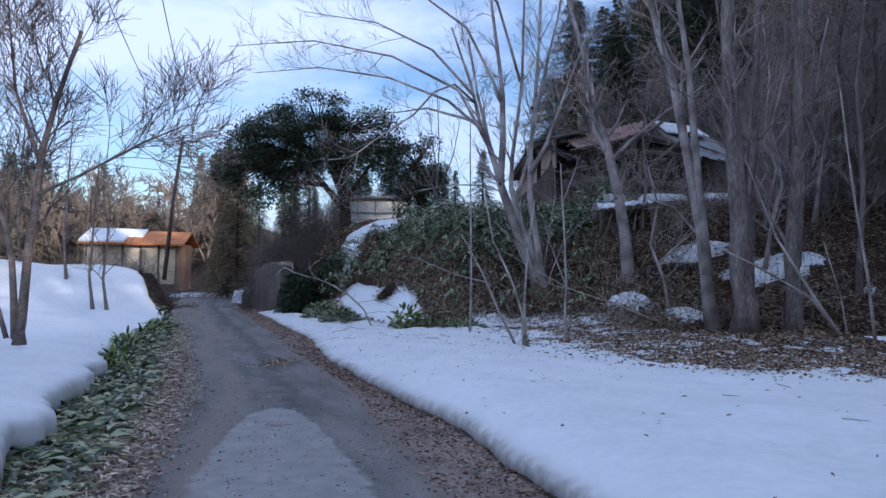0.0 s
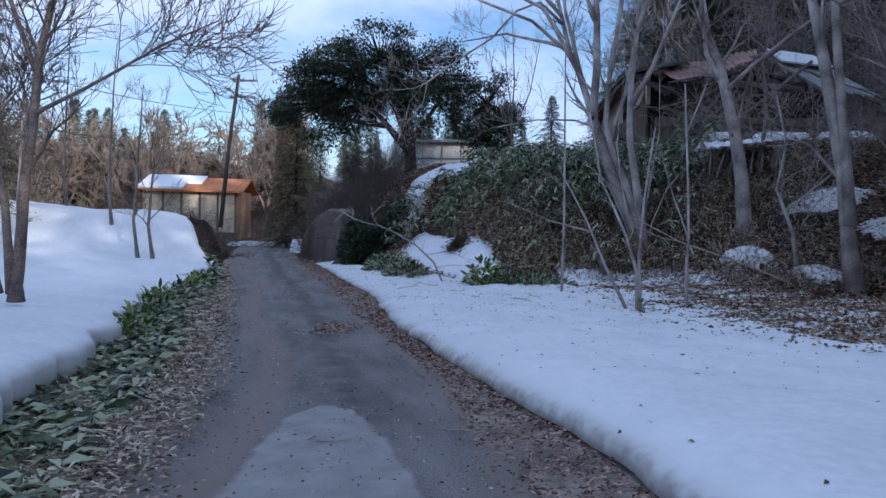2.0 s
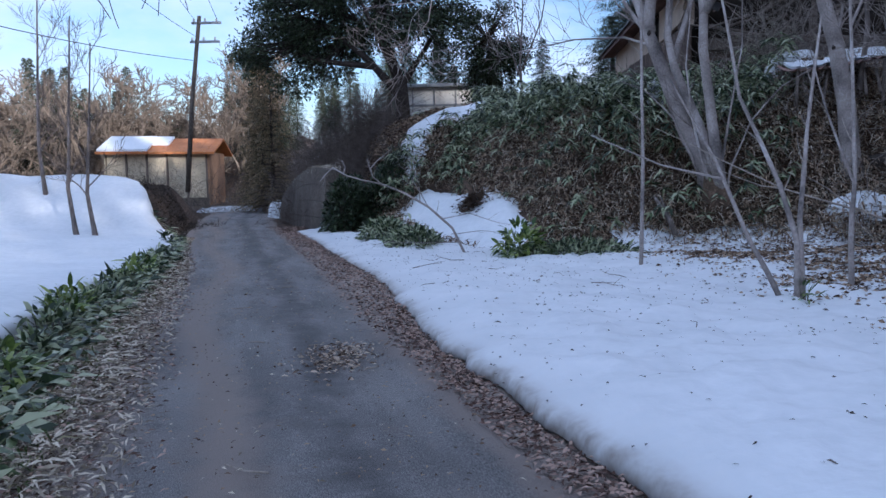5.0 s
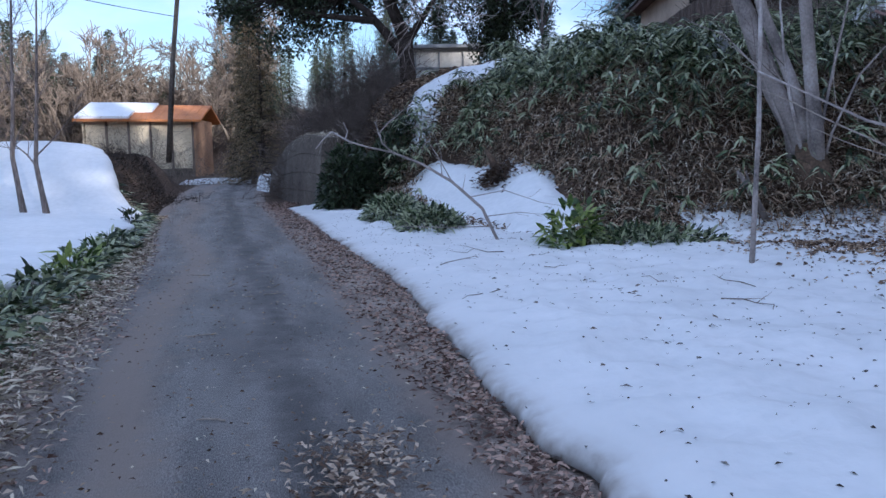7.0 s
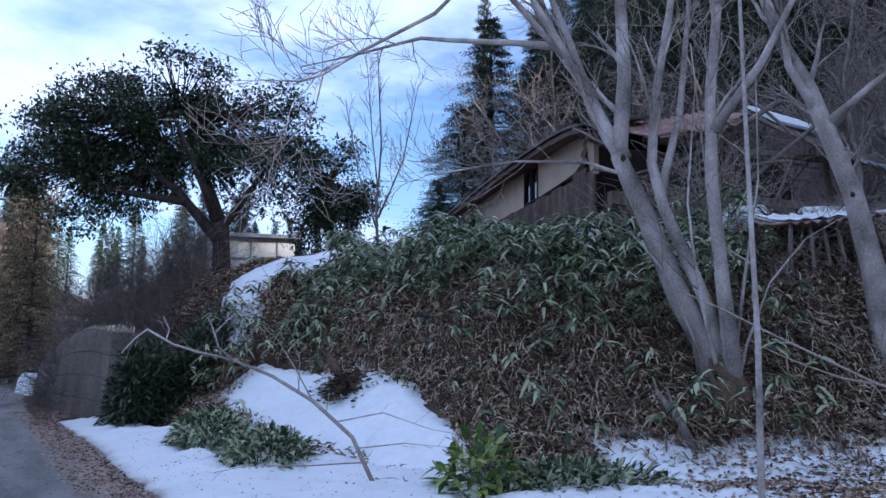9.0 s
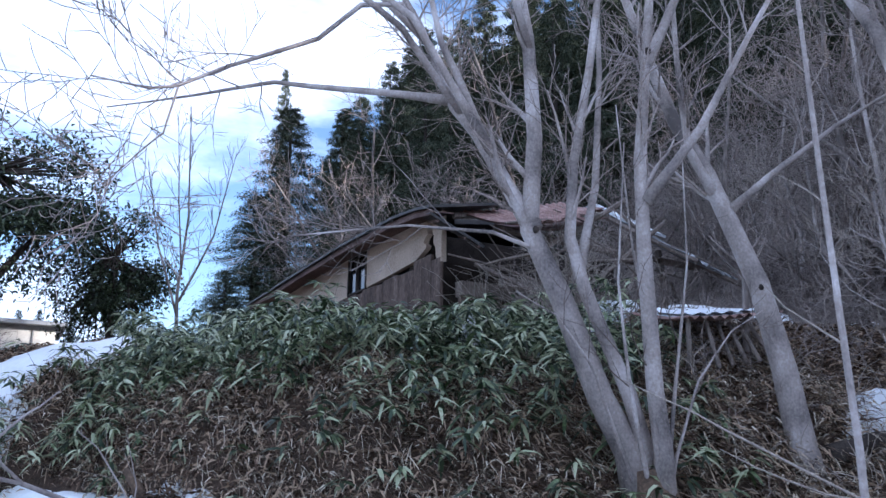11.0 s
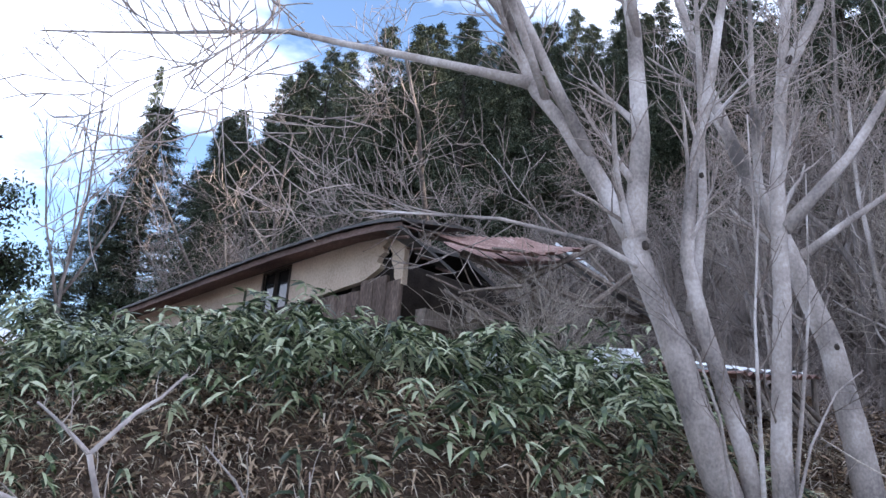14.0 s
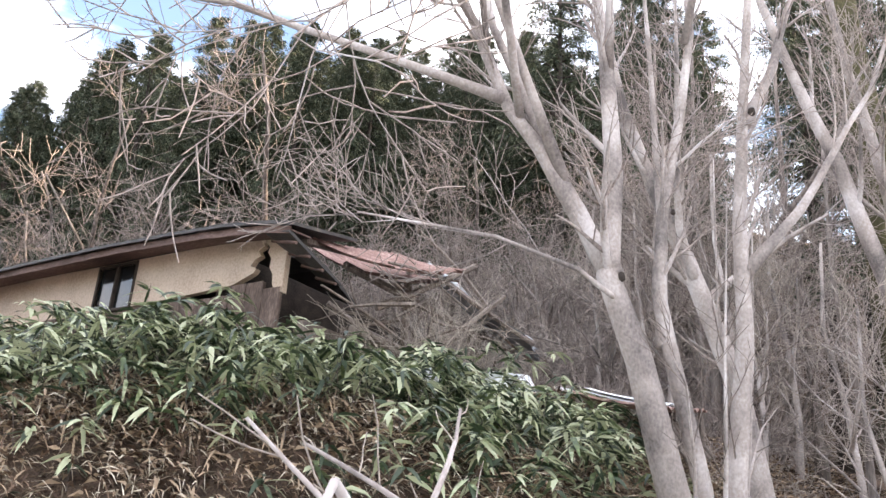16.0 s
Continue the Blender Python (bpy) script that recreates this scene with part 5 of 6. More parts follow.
def rim_sheet(x0, x1, rise0, rise1, thick, y_start, seed):
    """A strip that follows the sagging eave from x0 to x1, with an uneven rim."""
    m = Mesh()
    ys = np.arange(y_start, 41.75, 0.22)
    z = np.interp(ys, RIM_Y, RIM_Z) + 0.008 * wob(ys, ys, 0.5, seed)
    n = len(ys)
    rim = x0 + 0.02 * wob(ys, ys, 0.2, seed)
    v = np.concatenate([np.stack([a, ys, z + r], 1) for a, r in ((rim, rise0), (0 * ys + x1, rise1), (rim, rise0 - thick), (0 * ys + x1, rise1 - thick))])
    k = np.arange(n - 1)[:, None]
    m.add(v, np.concatenate([k + [0, n, n + 1, 1], k + [2 * n, 2 * n + 1, 3 * n + 1, 3 * n], k + [0, 1, 2 * n + 1, 2 * n], k + [n, 3 * n, 3 * n + 1, n + 1], [[0, 2 * n, 3 * n, n]], [[n - 1, 2 * n - 1, 4 * n - 1, 3 * n - 1]]]))
    return m


hp("roof_slope", rim_sheet(3.42, 5.2, 0.0, 0.34, 0.06, 28.55, 1.0), M_ROOF, "dark metal roof slope with a sagging eave")
hp("fascia_board", rim_sheet(3.50, 3.54, -0.064, -0.06, 0.13, 28.62, 2.0), M_SOFFIT, "weathered reddish fascia")
hp("soffit", rim_sheet(3.545, 4.045, -0.10, -0.06, 0.03, 28.62, 3.0), M_SOFFIT)
m = Mesh()
slab(m, (5.2, 30.6, 6.82), (7.3, 31.0, 7.2), (7.3, 41.6, 7.2), (5.2, 41.6, 6.72), 0.10)
hp("roof_slope", m, M_ROOF, "dark metal roof slope")
m = Mesh()
slab(m, (7.3, 31.0, 7.2), (10.9, 31.4, 6.1), (10.9, 41.6, 6.1), (7.3, 41.6, 7.2), 0.10)
hp("roof_slope", m, M_ROOF)
# broken flap of the front verge, hanging down, with its battens
m = Mesh()
slab(m, (3.5, 28.6, 6.20), (3.6, 29.3, 6.36), (4.9, 29.0, 5.86), (4.55, 28.25, 5.55), 0.05)
hp("roof_flap", m, M_ROOF, "broken dark roof edge hanging down")
for k in range(4):
    f = 0.15 + 0.25 * k
    m = Mesh()
    tube(m, [(3.5 + 1.05 * f, 28.6 - 0.35 * f + 0.03, 6.12 - 0.65 * f), (3.6 + 1.3 * f, 29.3 - 0.3 * f, 6.28 - 0.5 * f)], [0.03, 0.03], 5)
    hp("batten", m, M_SOFFIT)
# broken front: grey sill beam on a low wall of rotten boards
m = Mesh()
box(m, (4.3, 28.72, 4.60), (10.5, 28.98, 4.92), wear=0.02)
hp("sill_beam", m, M_WOOD, "weathered grey beam across the broken front")
for k in range(16):
    m = Mesh()
    box(m, (4.3 + k * 0.385, 28.80 + rj.uniform(-0.02, 0.02), HZ - 0.4), (4.3 + k * 0.385 + 0.37, 28.88, 4.598), wear=0.01)
    hp("board", m, M_SBOARD)
for (x0, y0, z0, x1, y1, z1, r) in [(4.9, 28.2, 4.85, 10.4, 27.9, 4.55, 0.13), (7.0, 28.6, 3.3, 7.2, 28.7, 6.8, 0.09), (9.8, 28.4, 3.2, 9.6, 28.6, 6.2, 0.09), (4.2, 28.9, 6.3, 7.8, 28.6, 6.9, 0.07), (5.0, 28.6, 6.1, 9.8, 27.6, 5.6, 0.08), (5.5, 28.2, 5.4, 7.6, 27.4, 6.8, 0.06), (6.2, 28.0, 4.4, 8.5, 27.2, 6.4, 0.05), (4.4, 28.4, 5.2, 6.1, 27.4, 4.3, 0.05), (8.0, 28.4, 6.7, 10.4, 26.9, 5.1, 0.06), (7.5, 28.4, 6.8, 8.7, 26.6, 5.4, 0.06)]:
    m = Mesh()
    tube(m, [(x0, y0, z0), ((x0 + x1) / 2, (y0 + y1) / 2, (z0 + z1) / 2 - 0.03), (x1, y1, z1)], [r, r, r * 0.95], 6)
    hp("fallen_beam", m, M_WOOD)
m = Mesh()
corrugated(m, (4.4, 29.0, 6.45), (7.0, 28.9, 7.0), (6.9, 27.2, 6.4), (4.8, 27.1, 5.75), 15, 0.035, 5, 0.08, 0.01, 0.22, 2)
hp("roof_sheet", m, M_RUST, "torn rusty corrugated sheet", smooth=True)
m = Mesh()
corrugated(m, (7.4, 28.6, 6.95), (9.2, 28.9, 6.8), (10.6, 27.2, 5.3), (8.6, 26.6, 5.5), 14, 0.03, 4, 0.08, 0.01, 0.08, 3)
hp("roof_sheet", m, M_GREYMETAL, "fallen grey corrugated sheet", smooth=True)
m = Mesh()
corrugated(m, (5.6, 30.1, 6.95), (7.6, 29.6, 7.2), (7.2, 27.6, 6.3), (5.3, 28.0, 5.95), 12, 0.025, 4, 0.15, 0.01, 0.3, 4)
hp("roof_sheet", m, M_RUST, smooth=True)
m = Mesh()
slab(m, (7.6, 28.5, 7.05), (9.1, 28.75, 6.9), (9.5, 28.2, 6.45), (7.9, 27.9, 6.55), 0.06)
hp("roof_snow", m, M_SNOW, "snow left on the fallen roof", smooth=False)
rd = np.random.default_rng(9)
for k in range(60):
    p = np.array([rd.uniform(4.3, 9.5), rd.uniform(27.0, 28.8), rd.uniform(3.6, 6.2)])
    d = rd.normal(0, 1, 3) * np.array([1, 0.4, 0.6])
    m = Mesh()
    tube(m, bend(rd, p, d, rd.uniform(0.8, 2.2), 3, 0.05, -0.02), np.linspace(0.03, 0.015, 4) * rd.uniform(0.6, 1.6), 5)
    hp("splintered_lath", m, M_WOOD)

# ---- fallen shed roof on the terrace ----
shed = thing("collapsed_shed", "collapsed low shed with a rusty sheet roof under snow", "shed", at=(5.2, 23.5, 2.62))
shed.scale = (0.76, 0.9, 0.95)
m = Mesh()
corrugated(m, (-0.9, -0.5, 0.75), (1.3, -0.8, 0.95), (1.4, 0.6, 1.15), (-0.8, 0.8, 1.0), 10, 0.025, 3, 0.05, 0.012, 0.06, 8)
part("roof_sheet", m, M_RUST, shed)
m = Mesh()
corrugated(m, (-0.8, -0.3, 0.83), (1.2, -0.6, 1.02), (1.3, 0.5, 1.2), (-0.7, 0.6, 1.06), 6, 0.02, 4, 0.02, 0.05, 0.15, 9)
part("roof_snow", m, M_SNOW, shed, "thin snow on the sheet")
for x, y, l in ((-0.8, -0.4, 0.8), (1.2, -0.7, 0.95), (1.3, 0.5, 1.1), (-0.7, 0.7, 1.0)):
    m = Mesh()
    tube(m, [(x, y, -0.3), (x + 0.05, y, l)], [0.05, 0.045], 6)
    part("post", m, M_WOOD, shed)
for k in range(6):
    m = Mesh()
    tube(m, [(-0.7 + 0.35 * k, -0.9, 0.0 + 0.05 * k), (-0.3 + 0.3 * k, -0.4, 0.75)], [0.04, 0.035], 5)
    part("leaning_board", m, M_WOOD, shed)

# ---- retaining wall ----
wall = thing("retaining_wall", "stained grey concrete retaining wall beside the lane", "wall", at=(-5.6, 29.3, -0.2))
WP = [(-6.3, 30.2, 1.65), (-6.85, 31.1, 1.75), (-7.4, 32.2, 1.7), (-8.2, 34.2, 1.45), (-9.1, 36.8, 1.1), (-9.9, 39.0, 0.7)]
for i in range(len(WP) - 1):
    (x0, y0, h0), (x1, y1, h1) = WP[i], WP[i + 1]
    for r in range(4):
        m = Mesh()
        za, zb = [-0.25 + (h + 0.25) * r / 4 for h in (h0, h1)], [-0.25 + (h + 0.25) * (r + 1) / 4 - 0.012 for h in (h0, h1)]
        bk = [0.16 * r / 4, 0.16 * (r + 1) / 4]
        v = []
        for (x, y, zl, zh) in ((x0, y0, za[0], zb[0]), (x1, y1, za[1], zb[1])):
            for off in (0, 0.45):
                v += [(x + off + bk[0], y + off * 0.4, zl), (x + off + bk[1], y + off * 0.4, zh)]
        m.add(v, [(0, 1, 5, 4), (2, 6, 7, 3), (1, 3, 7, 5), (0, 4, 6, 2), (0, 2, 3, 1), (4, 5, 7, 6)])
        ob = part("concrete_lift", m, M_CONC, wall, smooth=False)
        ob.location = (5.6, -29.3, 0.2)

# ---- barn ----
barn = thing("barn", "cream panelled barn with orange metal roof and patches of snow", "barn", at=(-20.0, 59.5, -0.4))
bu = Vector((-7.0, -2.9, 0)).normalized()
bw = Vector((-0.12, 0.99, 0)).normalized()


def bp(name, m, material, label=""):
    return part(name, m, material, barn, label, False)


def bq(m, u0, u1, w0, w1, z0, z1, z2=None):
    """A block in the barn's own axes; z2: height of the top at w1."""
    z2 = z1 if z2 is None else z2
    v = []
    for u in (u0, u1):
        for w, zt in ((w0, z1), (w1, z2)):
            for z in (z0 if z0 is not None else zt - 0.14, zt):
                v.append(tuple(bu * u + bw * w + Vector((0, 0, z))))
    m.add(v, [(0, 1, 3, 2), (4, 6, 7, 5), (0, 4, 5, 1), (2, 3, 7, 6), (1, 5, 7, 3), (0, 2, 6, 4)])


for k in range(5):
    m = Mesh()
    bq(m, 0.12 + k * 1.25, 0.12 + k * 1.25 + 1.1, 0, 0.12, 0.7, 3.75)
    bp("wall_panel", m, M_CREAM)
    m = Mesh()
    bq(m, 0.02 + k * 1.25, 0.12 + k * 1.25, -0.04, 0.12, 0, 3.75)
    bp("post", m, M_WOOD)
m = Mesh()
bq(m, 0, 6.4, 0.0, 0.15, -0.6, 0.7)
bp("plinth", m, M_CONC)
m = Mesh()
bq(m, -0.1, 0, 0, 5.0, -0.6, 3.75, 3.75)
bp("end_wall", m, M_BROWN, "brown boarded end wall")
m = Mesh()
bq(m, 0, 6.4, 4.9, 5.0, -0.6, 3.75)
bq(m, 6.3, 6.4, 0, 5.0, -0.6, 3.75)
bp("back_wall", m, M_CREAM)
for k in range(14):
    m = Mesh()
    bq(m, -0.6 + k * 0.52, -0.6 + k * 0.52 + 0.5, -0.7, 2.6, None, 3.72, 4.75)
    bp("roof_sheet", m, M_OROOF)
m = Mesh()
bq(m, -0.6, 6.68, 2.6, 5.6, None, 4.75, 3.72)
bp("roof_back", m, M_OROOF)
m = Mesh()
bq(m, 3.6, 6.6, -0.6, 2.3, None, 3.9, 4.88)
bq(m, 2.6, 3.6, 0.8, 2.4, None, 4.34, 4.88)
bp("roof_snow", m, M_SNOW, "snow lying on the roof")

# ---- white building behind the evergreen ----
wb = thing("white_building", "low white building with a flat grey roof edge", "building", at=(-5.4, 44.0, 3.2))
m = Mesh()
box(m, (0, 0, -0.5), (3.3, 3, 2.3))
part("wall", m, M_WHITE, wb, smooth=False)
m = Mesh()
box(m, (-0.3, -0.4, 2.303), (3.6, 3.3, 2.45))
part("roof", m, M_GREYMETAL, wb, smooth=False)
m = Mesh()
for k in range(3):
    box(m, (0.6 + k * 1.0, -0.06, 1.3), (0.66 + k * 1.0, -0.003, 2.2))
box(m, (0.0, -0.05, 1.45), (3.3, -0.004, 1.55))
part("trim", m, M_GREYMETAL, wb, smooth=False)

# ---- utility pole and cables ----
px, py = -14.6, 41.5
pole = thing("utility_pole", "leaning grey utility pole with two crossarms", "utility pole", at=(px, py, 0.9))
m = Mesh()
tube(m, [(0, 0, 0), (0.38, 0, 4.0), (0.85, 0, 7.6)], [0.11, 0.095, 0.08], 10)
part("post", m, M_CONC, pole)
for z, dx in ((7.3, 0.8), (6.5, 0.7)):
    m = Mesh()
    box(m, (dx - 0.3, -0.05, z - 0.05), (dx + 1.0, 0.05, z + 0.05))
    arm = part("crossarm", m, M_GREYMETAL, pole)
    for k in range(3):
        m = Mesh()
        tube(m, [(dx - 0.2 + 0.5 * k, 0, z + 0.05), (dx - 0.2 + 0.5 * k, 0, z + 0.12), (dx - 0.2 + 0.5 * k, 0, z + 0.2)], [0.04, 0.05, 0.03], 8)
        part("insulator", m, M_WHITE, arm)
for k, (dx, z, ex, ey, ez) in enumerate([(0.6, 8.4, -4.2, 4.0, 9.0), (1.6, 8.4, -2.8, 4.0, 9.4), (0.7, 7.6, -6.5, 2.0, 8.0), (0.6, 6.6, -14, 4, 6.0)]):
    m = Mesh()
    pts = []
    for i in range(15):
        f = i / 14
        pts.append((px + dx + (ex - px - dx) * f, py + (ey - py) * f, z + (ez - z) * f - 1.0 * math.sin(math.pi * f)))
    tube(m, pts, [0.012] * 15, 4)
    tagged(part("power_cable", m, M_WIRE), "thin black overhead power cable", "cable", "overhead cables")


# ---- undergrowth ----
def patch_points(rng, n, x0, x1, y0, y1, ok):
    x, y = rng.uniform(x0, x1, n), rng.uniform(y0, y1, n)
    k = ok(x, y, rng)
    return x[k], y[k]


def on_patch(x, y):
    """How near to the middle of the long snow patch, 1 in its middle."""
    c, s = math.cos(radians(113)), math.sin(radians(113))
    a, b = (x + 2.3) * c + (y - 26.2) * s, -(x + 2.3) * s + (y - 26.2) * c
    return np.exp(-(a / 3.1) ** 6 - (b / 0.65) ** 6) + np.exp(-((x + 1.15) / 0.5) ** 6 - ((y - 23.2) / 1.0) ** 6) + np.exp(-((x + 2.6) / 1.4) ** 6 - ((y - 31.9 - 0.2 * (x + 2.6)) / 1.0) ** 6)


def snow_top(x, y):
    """The height of the snow field or the ground, whichever is higher."""
    u = y + 0
    for _ in range(4):
        v = x - rs_edge(u)
        u = y - v * 0.25
    g = land(x, y)
    return np.where((v > 0) & (u < 29.5), np.maximum(g, rs_z(x, y, u, np.maximum(v, 0.01))), g)


def flat_leaves(name, x, y, z, rng, material, size, width, label, tilt=0.35, droop=0.1, lie=None):
    m = Mesh()
    a = rng.uniform(0, 6.283, len(x)) if lie is None else rng.normal(lie, 1.0, len(x))
    leaves(m, np.stack([x, y, z], 1), np.stack([np.cos(a), np.sin(a), rng.uniform(-0.1, tilt, len(x))], 1), size, width, droop, rng)
    return tagged(part(name, m, material, None, label, kind="stuff"), category="leaves")


def bamboo_ok(x, y, rng):
    p = bank_p(x, y)
    q = p + 0.6 * wob(x, y, 0.9, 1.0)
    dens = (0.07 * sstep(0.4, 1.2, q) + 0.07 * sstep(1.6, 2.6, q + 0.5 * wob(x, y, 0.35, 4.0)) + 0.35 * sstep(0.8, 1.6, q) * (x < -0.9) * (y > 27.6) * (y < 30.6) + 0.22 * sstep(1.3, 2.3, q + 0.7 * wob(x, y, 0.6, 6.0)) * sstep(-0.8, 0.8, x) + 0.62 * sstep(3.2, 4.2, q + 0.5 * wob(x, y, 0.5, 2.0))) * sstep(9.0, 6.0, p) * (x > -4.6) * sstep(4.6, 2.8, x - 0.3 * (y - 22))
    return rng.uniform(0, 1, len(x)) < dens * (0.5 + 0.65 * sstep(-0.35, 0.3, wob(x, y, 0.55, 9.0))) * (1 - np.clip(1.5 * on_patch(x, y), 0, 1)) * (((x + 2.65) / 1.65) ** 2 + ((y - 31.8) / 1.25) ** 2 > 1) * ((x > -1.3) | (y < 30.8))


rb = np.random.default_rng(21)
bx, by = patch_points(rb, 15000, -5, 7, 21, 35, bamboo_ok)
bz = land(bx, by)
bh = rb.uniform(0.2, 0.7, len(bx)) * (1 + 0.55 * wob(bx, by, 0.6, 7.0)) * (1 + 0.1 * sstep(3.5, 5.0, bank_p(bx, by)))
stalk, foliage = Mesh(), Mesh()
lean = rb.normal(0, 0.16, (len(bx), 2))
tops = np.stack([bx + lean[:, 0], by + lean[:, 1] - 0.15, bz + bh], 1)
for k in range(0, len(bx), 3):
    tube(stalk, [(bx[k], by[k], bz[k] - 0.05), tuple(tops[k])], [0.005, 0.003], 3, cap=False)
P = np.repeat(tops, 8, axis=0) - np.array([0, 0, 1]) * rb.uniform(0, 0.11, (len(tops) * 8, 1))
A = rb.uniform(0, 6.283, len(P))
D = np.stack([np.cos(A), np.sin(A) - 0.25, rb.uniform(-0.35, 0.5, len(P))], 1)
blades(foliage, P, D, 0.27, 0.056, 0.55, rb)
sasa = thing("bamboo_grass", "dense dwarf bamboo with broad green and bleached leaves on the bank", "bamboo", at=(0, 24, 2))
for ob in (part("stalk_cluster", stalk, M_TWIG, sasa, kind="stuff"), part("foliage", foliage, M_SASA, sasa, "drooping green leaves", kind="stuff")):
    ob.location = (0, -24, -2)

# dead leaves and stalks between
x, y = patch_points(rb, 150000, -6, 14, 18.5, 34, lambda x, y, r: r.uniform(0, 1, len(x)) < sstep(-0.5, 0.5, bank_p(x, y) - 1.0 * sstep(1.0, 1.6, x) * sstep(6.0, 5.0, x)) * sstep(9, 5, bank_p(x, y)) * (1 - 1.3 * on_patch(x, y)))
flat_leaves("leaf_litter", x, y, land(x, y) + rb.uniform(0, 0.12, len(x)), rb, M_DRY, 0.18, 0.045, "dry brown leaves and stalks covering the bank", 0.8, 0.2)

x, y = patch_points(rb, 26000, -5, 7, 20, 30, lambda x, y, r: r.uniform(0, 1, len(x)) < sstep(0.2, 1.0, bank_p(x, y)) * sstep(6, 4, bank_p(x, y)) * (1 - 1.3 * on_patch(x, y)))
flat_leaves("dead_stalks", x, y, land(x, y) + rb.uniform(0.02, 0.2, len(x)), rb, M_STRAW, 0.22, 0.02, "bleached dead bamboo leaves and stalks on the bank", 1.0, 0.35)

# thatch of dead stalks combed downhill by the snow
for n, material, size, width, label in ((24000, M_STRAW, 0.30, 0.013, "bleached stalks combed down the bank by snow"), (60000, M_DRY, 0.26, 0.024, "brown dead bamboo leaves hanging down the bank")):
    x, y = patch_points(rb, n, -5, 7, 20, 31, lambda x, y, r: r.uniform(0, 1, len(x)) < sstep(0.2, 1.0, bank_p(x, y)) * sstep(7, 4, bank_p(x, y)) * (0.35 + 0.65 * sstep(-0.4, 0.4, wob(x, y, 0.45, 3.0))) * (1 - np.clip(1.6 * on_patch(x, y), 0, 1)))
    m = Mesh()
    blades(m, np.stack([x, y, land(x, y) + rb.uniform(0.02, 0.22, len(x))], 1), np.stack([rb.normal(0, 0.45, len(x)), rb.normal(-0.7, 0.3, len(x)), rb.uniform(-0.55, 0.35, len(x))], 1), size, width, 0.45, rb)
    tagged(part("thatch", m, material, None, label, kind="stuff"), category="leaves")

# leaves strewn over the melting snow under the trees
x, y = patch_points(rb, 210000, 0.6, 11, 9.5, 22.5, lambda x, y, r: r.uniform(0, 1, len(x)) < (0.03 * sstep(-1.5, 0, litter(x, y)) + 0.45 * sstep(-0.2, 1.0, litter(x, y) + 0.6 * wob(x, y, 0.7, 5.0)) + 0.6 * sstep(1.6, 3.8, litter(x, y) + 0.5 * wob(x, y, 0.9, 1.0))) * sstep(1.8, 0.2, bank_p(x, y)) * (1 - 0.55 * sstep(19.5, 21, y) * sstep(6, 4.5, x)))
flat_leaves("strewn_leaves", x, y, snow_top(x, y) + 0.008, rb, M_DRY, 0.075, 0.04, "small brown leaves strewn over melting snow", 0.35)
x, y = patch_points(rb, 480, -4, 9, 4, 24, lambda x, y, r: snow_top(x, y) > land(x, y) + 0.05)
flat_leaves("strewn_leaves", x, y, snow_top(x, y) + 0.006, rb, M_TWIG, 0.07, 0.022, "few dark leaves lying on the snow field", 0.3)
x, y = patch_points(rb, 9000, -5, 6, 7, 26, lambda x, y, r: (snow_top(x, y) > land(x, y) + 0.05) & (r.uniform(0, 1, len(x)) < sstep(8, 16, y) * (0.4 + 0.6 * sstep(-0.2, 0.4, wob(x, y, 0.8, 3.0)))))
flat_leaves("snow_debris", x, y, snow_top(x, y) + 0.004, rb, M_DBARK, 0.035, 0.014, "dark crumbs of bark and needles on the snow", 0.3)

x, y = patch_points(rb, 9000, -13, -9, 27, 35, lambda x, y, r: (road_x(y) - x > 1.6) & (road_x(y) - x < 3.0))
flat_leaves("bank_litter", x, y, land(x, y) + 0.02, rb, M_DBARK, 0.11, 0.045, "dark dead leaves on the bare earth bank", 0.6)

# verges of the lane
def verge(n, lo, hi, y0, y1, near, far, rng):
    u, f = rng.uniform(y0, y1, n), lo + (hi - lo) * rng.uniform(0, 1, n) ** (0.6 if lo < 0 else 1.0)
    return near(u) * (1 - f) + far(u) * f, u


edge_l = lambda u: road_x(u) - np.interp(u, RW_Y, RW_L)
edge_r = lambda u: road_x(u) + np.interp(u, RW_Y, RW_R)
foot_l = lambda u: np.interp(u, LS_Y, LS_X)
foot_r = lambda u: np.interp(u, RS_Y, RS_X)
x, y = verge(44000, -0.3, 1.05, 1, 27, edge_l, foot_l, rb)
flat_leaves("verge_litter", x, y, land(x, y) + 0.05 + rb.uniform(0, 0.03, len(x)), rb, M_STRAW, 0.10, 0.016, "straw-coloured dead grass and leaves along the lane", 0.5)
x, y = verge(4200, 0.3, 1.1, 1, 27, edge_l, foot_l, rb)
flat_leaves("verge_plants", x, y, land(x, y) + 0.06 + rb.uniform(0, 0.05, len(x)), rb, M_SASA, 0.30, 0.065, "flattened broad green leaves along the snow edge", 0.45, 0.15, -0.5)
x, y = verge(5200, 0.0, 0.95, 1, 27, edge_l, foot_l, rb)
flat_leaves("verge_straw", x, y, land(x, y) + 0.07 + rb.uniform(0, 0.03, len(x)), rb, M_STRAW, 0.17, 0.02, "bleached dead grass blades along the lane", 0.3, 0.12, -0.6)
x, y = verge(12000, -0.3, 0.85, 1, 27, edge_l, foot_l, rb)
flat_leaves("verge_litter", x, y, land(x, y) + 0.052 + rb.uniform(0, 0.03, len(x)), rb, M_PDRY, 0.07, 0.02, "pale fallen leaves on the edge of the lane", 0.5)
x, y = verge(12000, -0.4, 0.85, 1, 27, edge_l, foot_l, rb)
